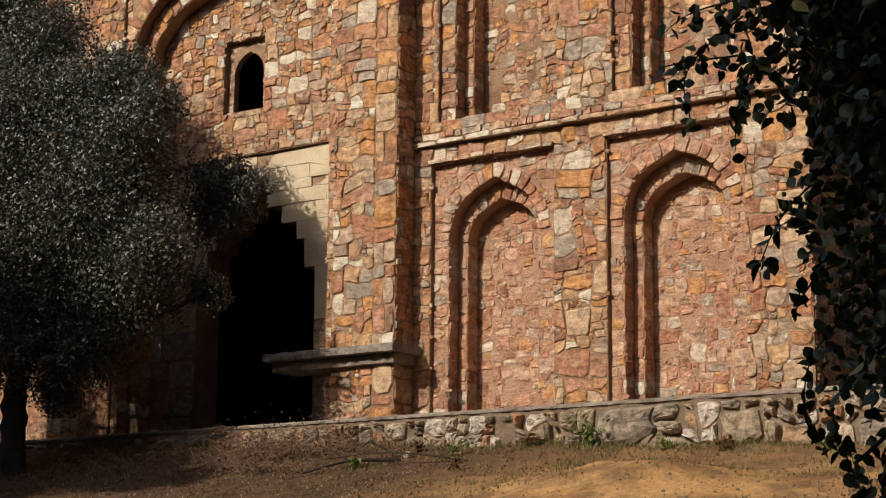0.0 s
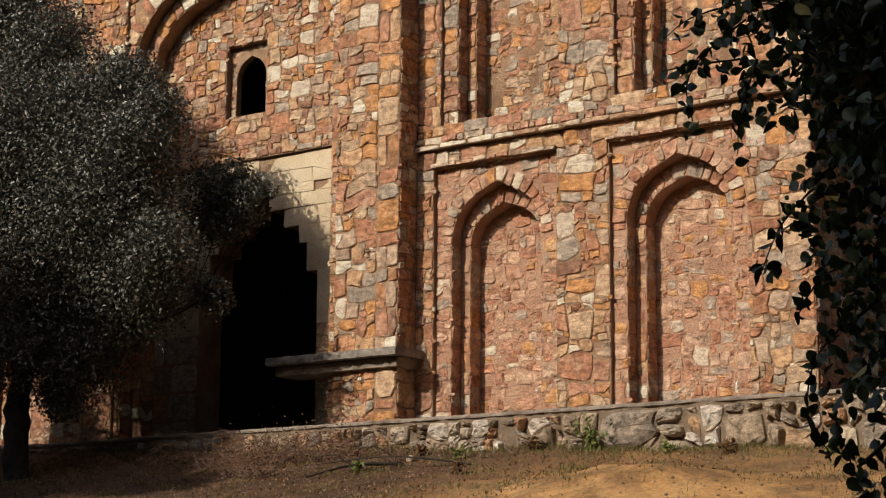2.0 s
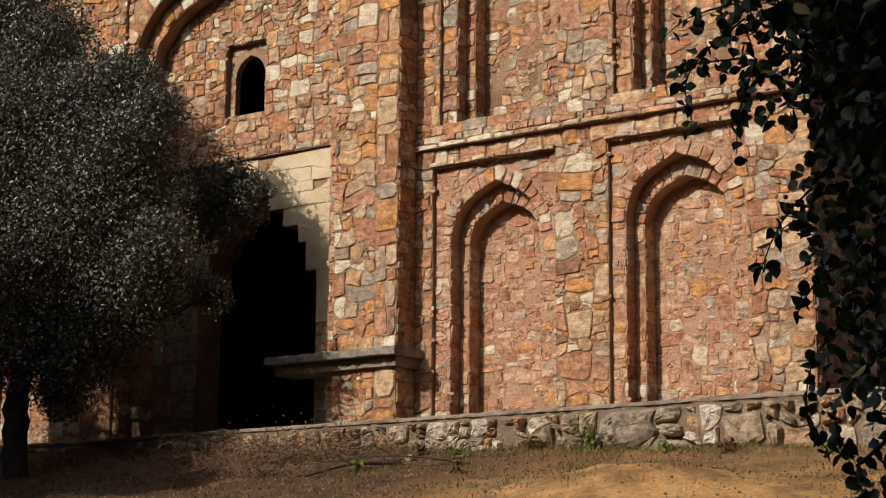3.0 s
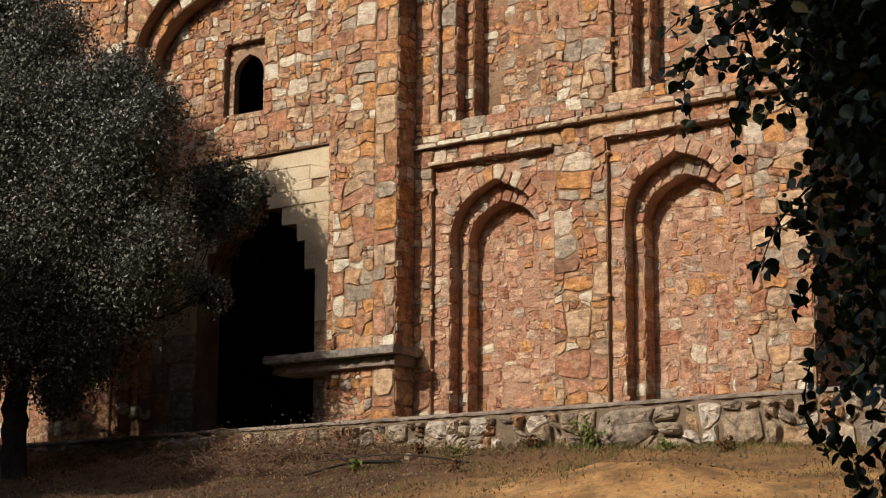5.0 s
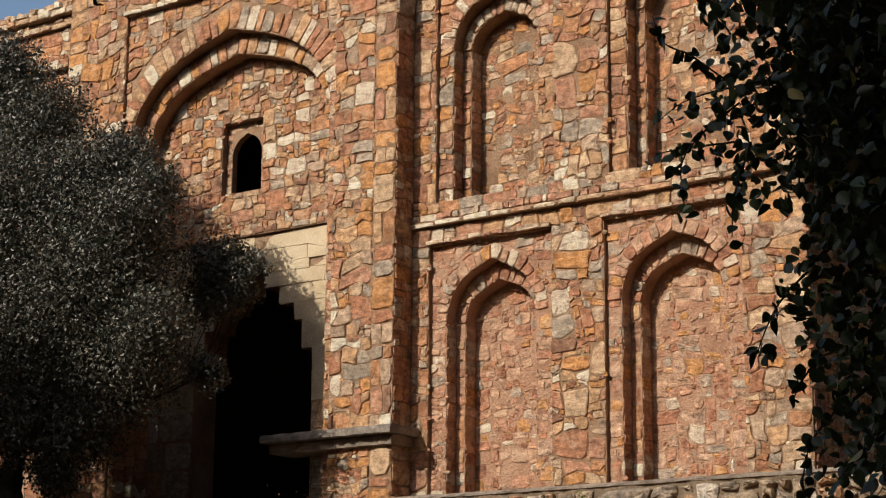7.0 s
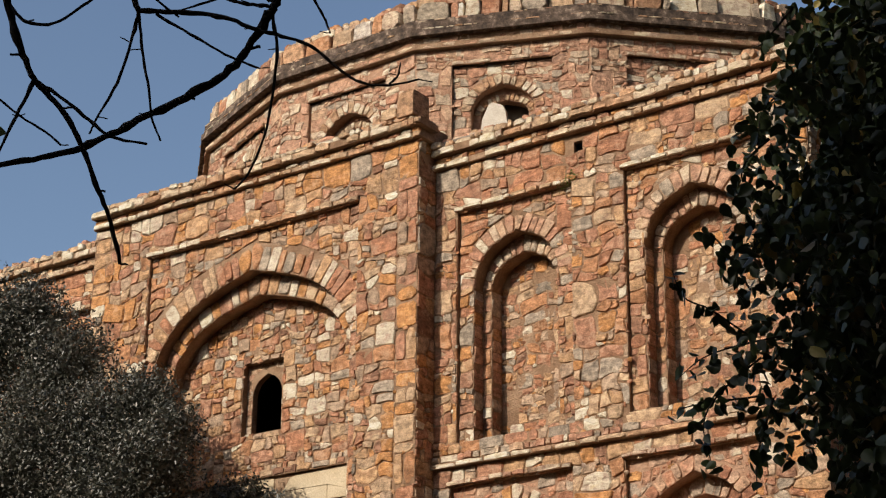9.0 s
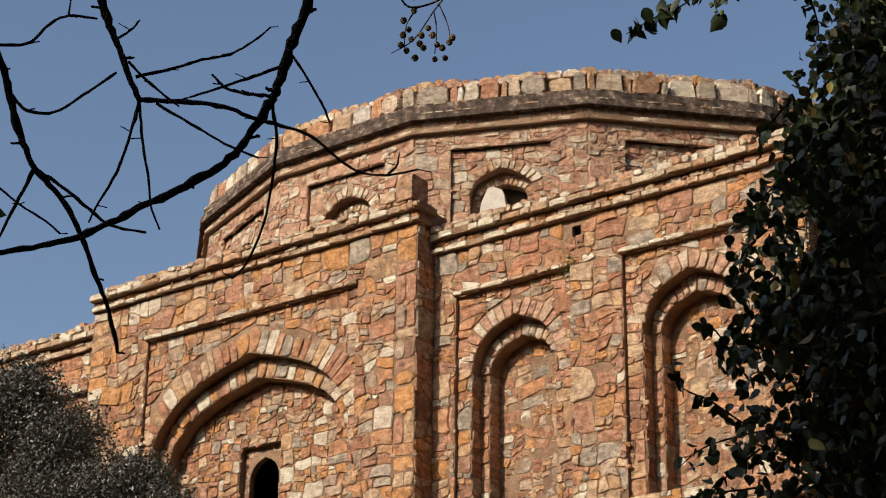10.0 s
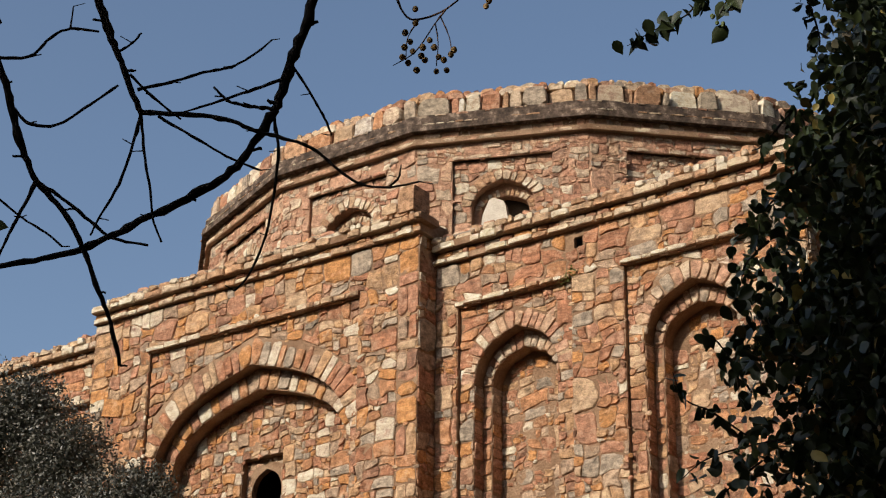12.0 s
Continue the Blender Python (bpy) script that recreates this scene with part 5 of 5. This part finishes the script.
weed(-11.25, -1.22, 0.42, 9, 5, LEAF_WEED, "fresh green weed against the boulder wall")
for i, (x, y) in enumerate(((-13.6, -1.3), (-12.9, -1.5), (-12.0, -1.25), (-10.2, -1.3), (-9.4, -1.35), (-13.9, -2.2), (-12.4, -2.3), (-8.2, -1.3))):
    weed(x, y, random.uniform(0.12, 0.2), 5, 60 + i, LEAF_WEED if i % 2 else LEAF_DEAD, "low half-dry weed on the earth bank")

tuft = tagged(new("weed"), "small green weed rooted in a joint of the tomb's wall", "plant", "weeds at the terrace wall")
for i in range(4):
    way = [(-12.42, 0.01, 11.52), (-12.42 + random.uniform(-0.06, 0.06), -0.05, 11.57 + 0.02 * i), (-12.42 + random.uniform(-0.13, 0.13), -0.08, 11.56 + random.uniform(-0.08, 0.1))]
    under("stem", tube(way, 0.004, 0.002, "stem", LEAF_WEED, 4, 0.1, i, 3), tuft)
    under("leaves", leaf_cloud(gen, np.array([way[2]]) + gen.normal(0, 0.035, (12, 3)), gen.uniform(0.03, 0.06, 12), SMALL, "leaves", LEAF_WEED), tuft, kind="stuff")

# fallen leaves and grit, thick near the wall and the bushes, thin on the sandy mound
n = 44000
x, y = gen.uniform(-24, -4, n), -1.05 - gen.random(n) ** 1.3 * 6.0
bare_earth = np.exp(-((x + 8.9) / 1.5) ** 2 - ((y + 3.8) / 1.2) ** 2)
patch = np.array([noise.noise((a * 1.1, b * 1.1, 9.0)) for a, b in zip(x, y)])
k = (gen.random(n) > bare_earth * 1.1) & (patch + 0.25 * (x < -12) > gen.uniform(-0.5, 0.6, n))
x, y = x[k], y[k]
p = np.array([(a, b, ground_height(a, b) + 0.012) for a, b in zip(x, y)])
up = np.tile((0.0, 0.0, 1.0), (len(p), 1))
litter = leaf_cloud(gen, p, gen.uniform(0.02, 0.05, len(p)), SMALL, "leaf_litter", LEAF_LITTER, 0.0, up * 4)
tagged(new("leaf_litter", litter), "brown fallen leaves scattered on dry earth", "leaf litter", kind="stuff")
b = Builder()
for i in range(1500):
    gx0, gy0 = random.uniform(-17, -4), -1.1 - random.random() ** 1.4 * 4
    ball(b, (gx0, gy0, ground_height(gx0, gy0)), random.choice((0.005, 0.007, 0.01, 0.013, 0.02)), random)
tagged(new("pebbles", b.mesh("pebbles", DARKMORTAR)), "small loose pebbles on the earth bank", "pebbles", kind="stuff")
for pts, r in (([(-13.55, -1.75, 0), (-14.0, -2.2, 0.06), (-14.3, -2.7, 0.02)], 0.022), ([(-12.6, -1.7, 0), (-13.6, -1.9, 0.12), (-14.9, -2.0, 0.05)], 0.012)):
    fallen = tagged(new("fallen_branch"), "dark dead branch lying on the earth bank", "branch")
    way = [(x, y, ground_height(x, y) + h + r) for x, y, h in pts]
    under("stem", tube(way, r, r * 0.5, "stem", BARK, 7, 0.15), fallen)
    x, y, z = way[1]
    under("side_twig", tube([way[1], (x - 0.2, y - 0.1, z + 0.12), (x - 0.45, y - 0.15, z + 0.1)], r * 0.5, r * 0.25, "side_twig", BARK, 5, 0.15), fallen)
b = Builder()
ball(b, (-13.6, -1.55, ground_height(-13.6, -1.55) + 0.02), 0.055, random)
tagged(new("pale_stone", b.mesh("pale_stone", ASHLAR)), "small pale stone lying under the terrace wall", "stone")

# short dry grass along the foot of the wall and in patches
GRASS = leaf_material("dry_grass_blade", [(0, (0.12, 0.11, 0.035)), (0.35, (0.20, 0.16, 0.06)), (0.65, (0.26, 0.19, 0.09)), (0.85, (0.10, 0.12, 0.03))], 0.8, 0.2)
n = 34000
x, y = gen.uniform(-20, -5, n), -1.1 - gen.random(n) ** 2.2 * 3.5
patch = np.array([noise.noise((a * 1.5, b * 2.0, 21.0)) for a, b in zip(x, y)])
k = (patch > gen.uniform(-0.1, 0.5, n)) | ((y > -1.5) & (gen.random(n) < 0.45))
x, y = x[k], y[k]
tall = gen.uniform(0.03, 0.10, len(x))
p = np.array([(a, b, ground_height(a, b) + 0.4 * c) for a, b, c in zip(x, y, tall)])
blades = leaf_cloud(gen, p, tall, [(-0.5, 0.0), (-0.3, 0.05), (0.5, 0.0)], "dry_grass", GRASS, -2.2)
tagged(new("dry_grass", blades), "short yellow-green grass on the earth bank", "grass", kind="stuff")

# ---------------------------------------------------------------- unseen woods round the clearing, behind and beside the viewer, added to block skylight
n = 130000
side = gen.integers(0, 3, n)
near_side = gen.random(n) < 0.5
px = np.where(side == 0, gen.uniform(-75, 40, n), np.where(side == 1, np.where(near_side, gen.uniform(-1, 8, n), gen.uniform(5, 14, n)), gen.uniform(-52, -39, n)))
py = np.where(side == 0, gen.uniform(-52, -42, n), np.where(side == 1, np.where(near_side, gen.uniform(-9, 14, n), gen.uniform(-42, -5, n)), gen.uniform(-30, 12, n)))
pz = gen.uniform(0, 1, n) * (np.where(side == 0, 20, np.where(side == 1, 27, 24)) + 3 * np.sin(px * 0.5) + 2 * np.sin(py * 0.7))
woods = leaf_cloud(gen, np.stack([px, py, pz], 1), gen.uniform(0.6, 1.3, n), [(-0.5, 0.0), (-0.15, 0.38), (0.25, 0.3), (0.55, 0.0)], "sky_blocking_woods", LEAF_WOOD)
tagged(new("sky_blocking_woods", woods), "unseen dark belt of woodland added around the clearing to block sky light", "woods", kind="stuff")
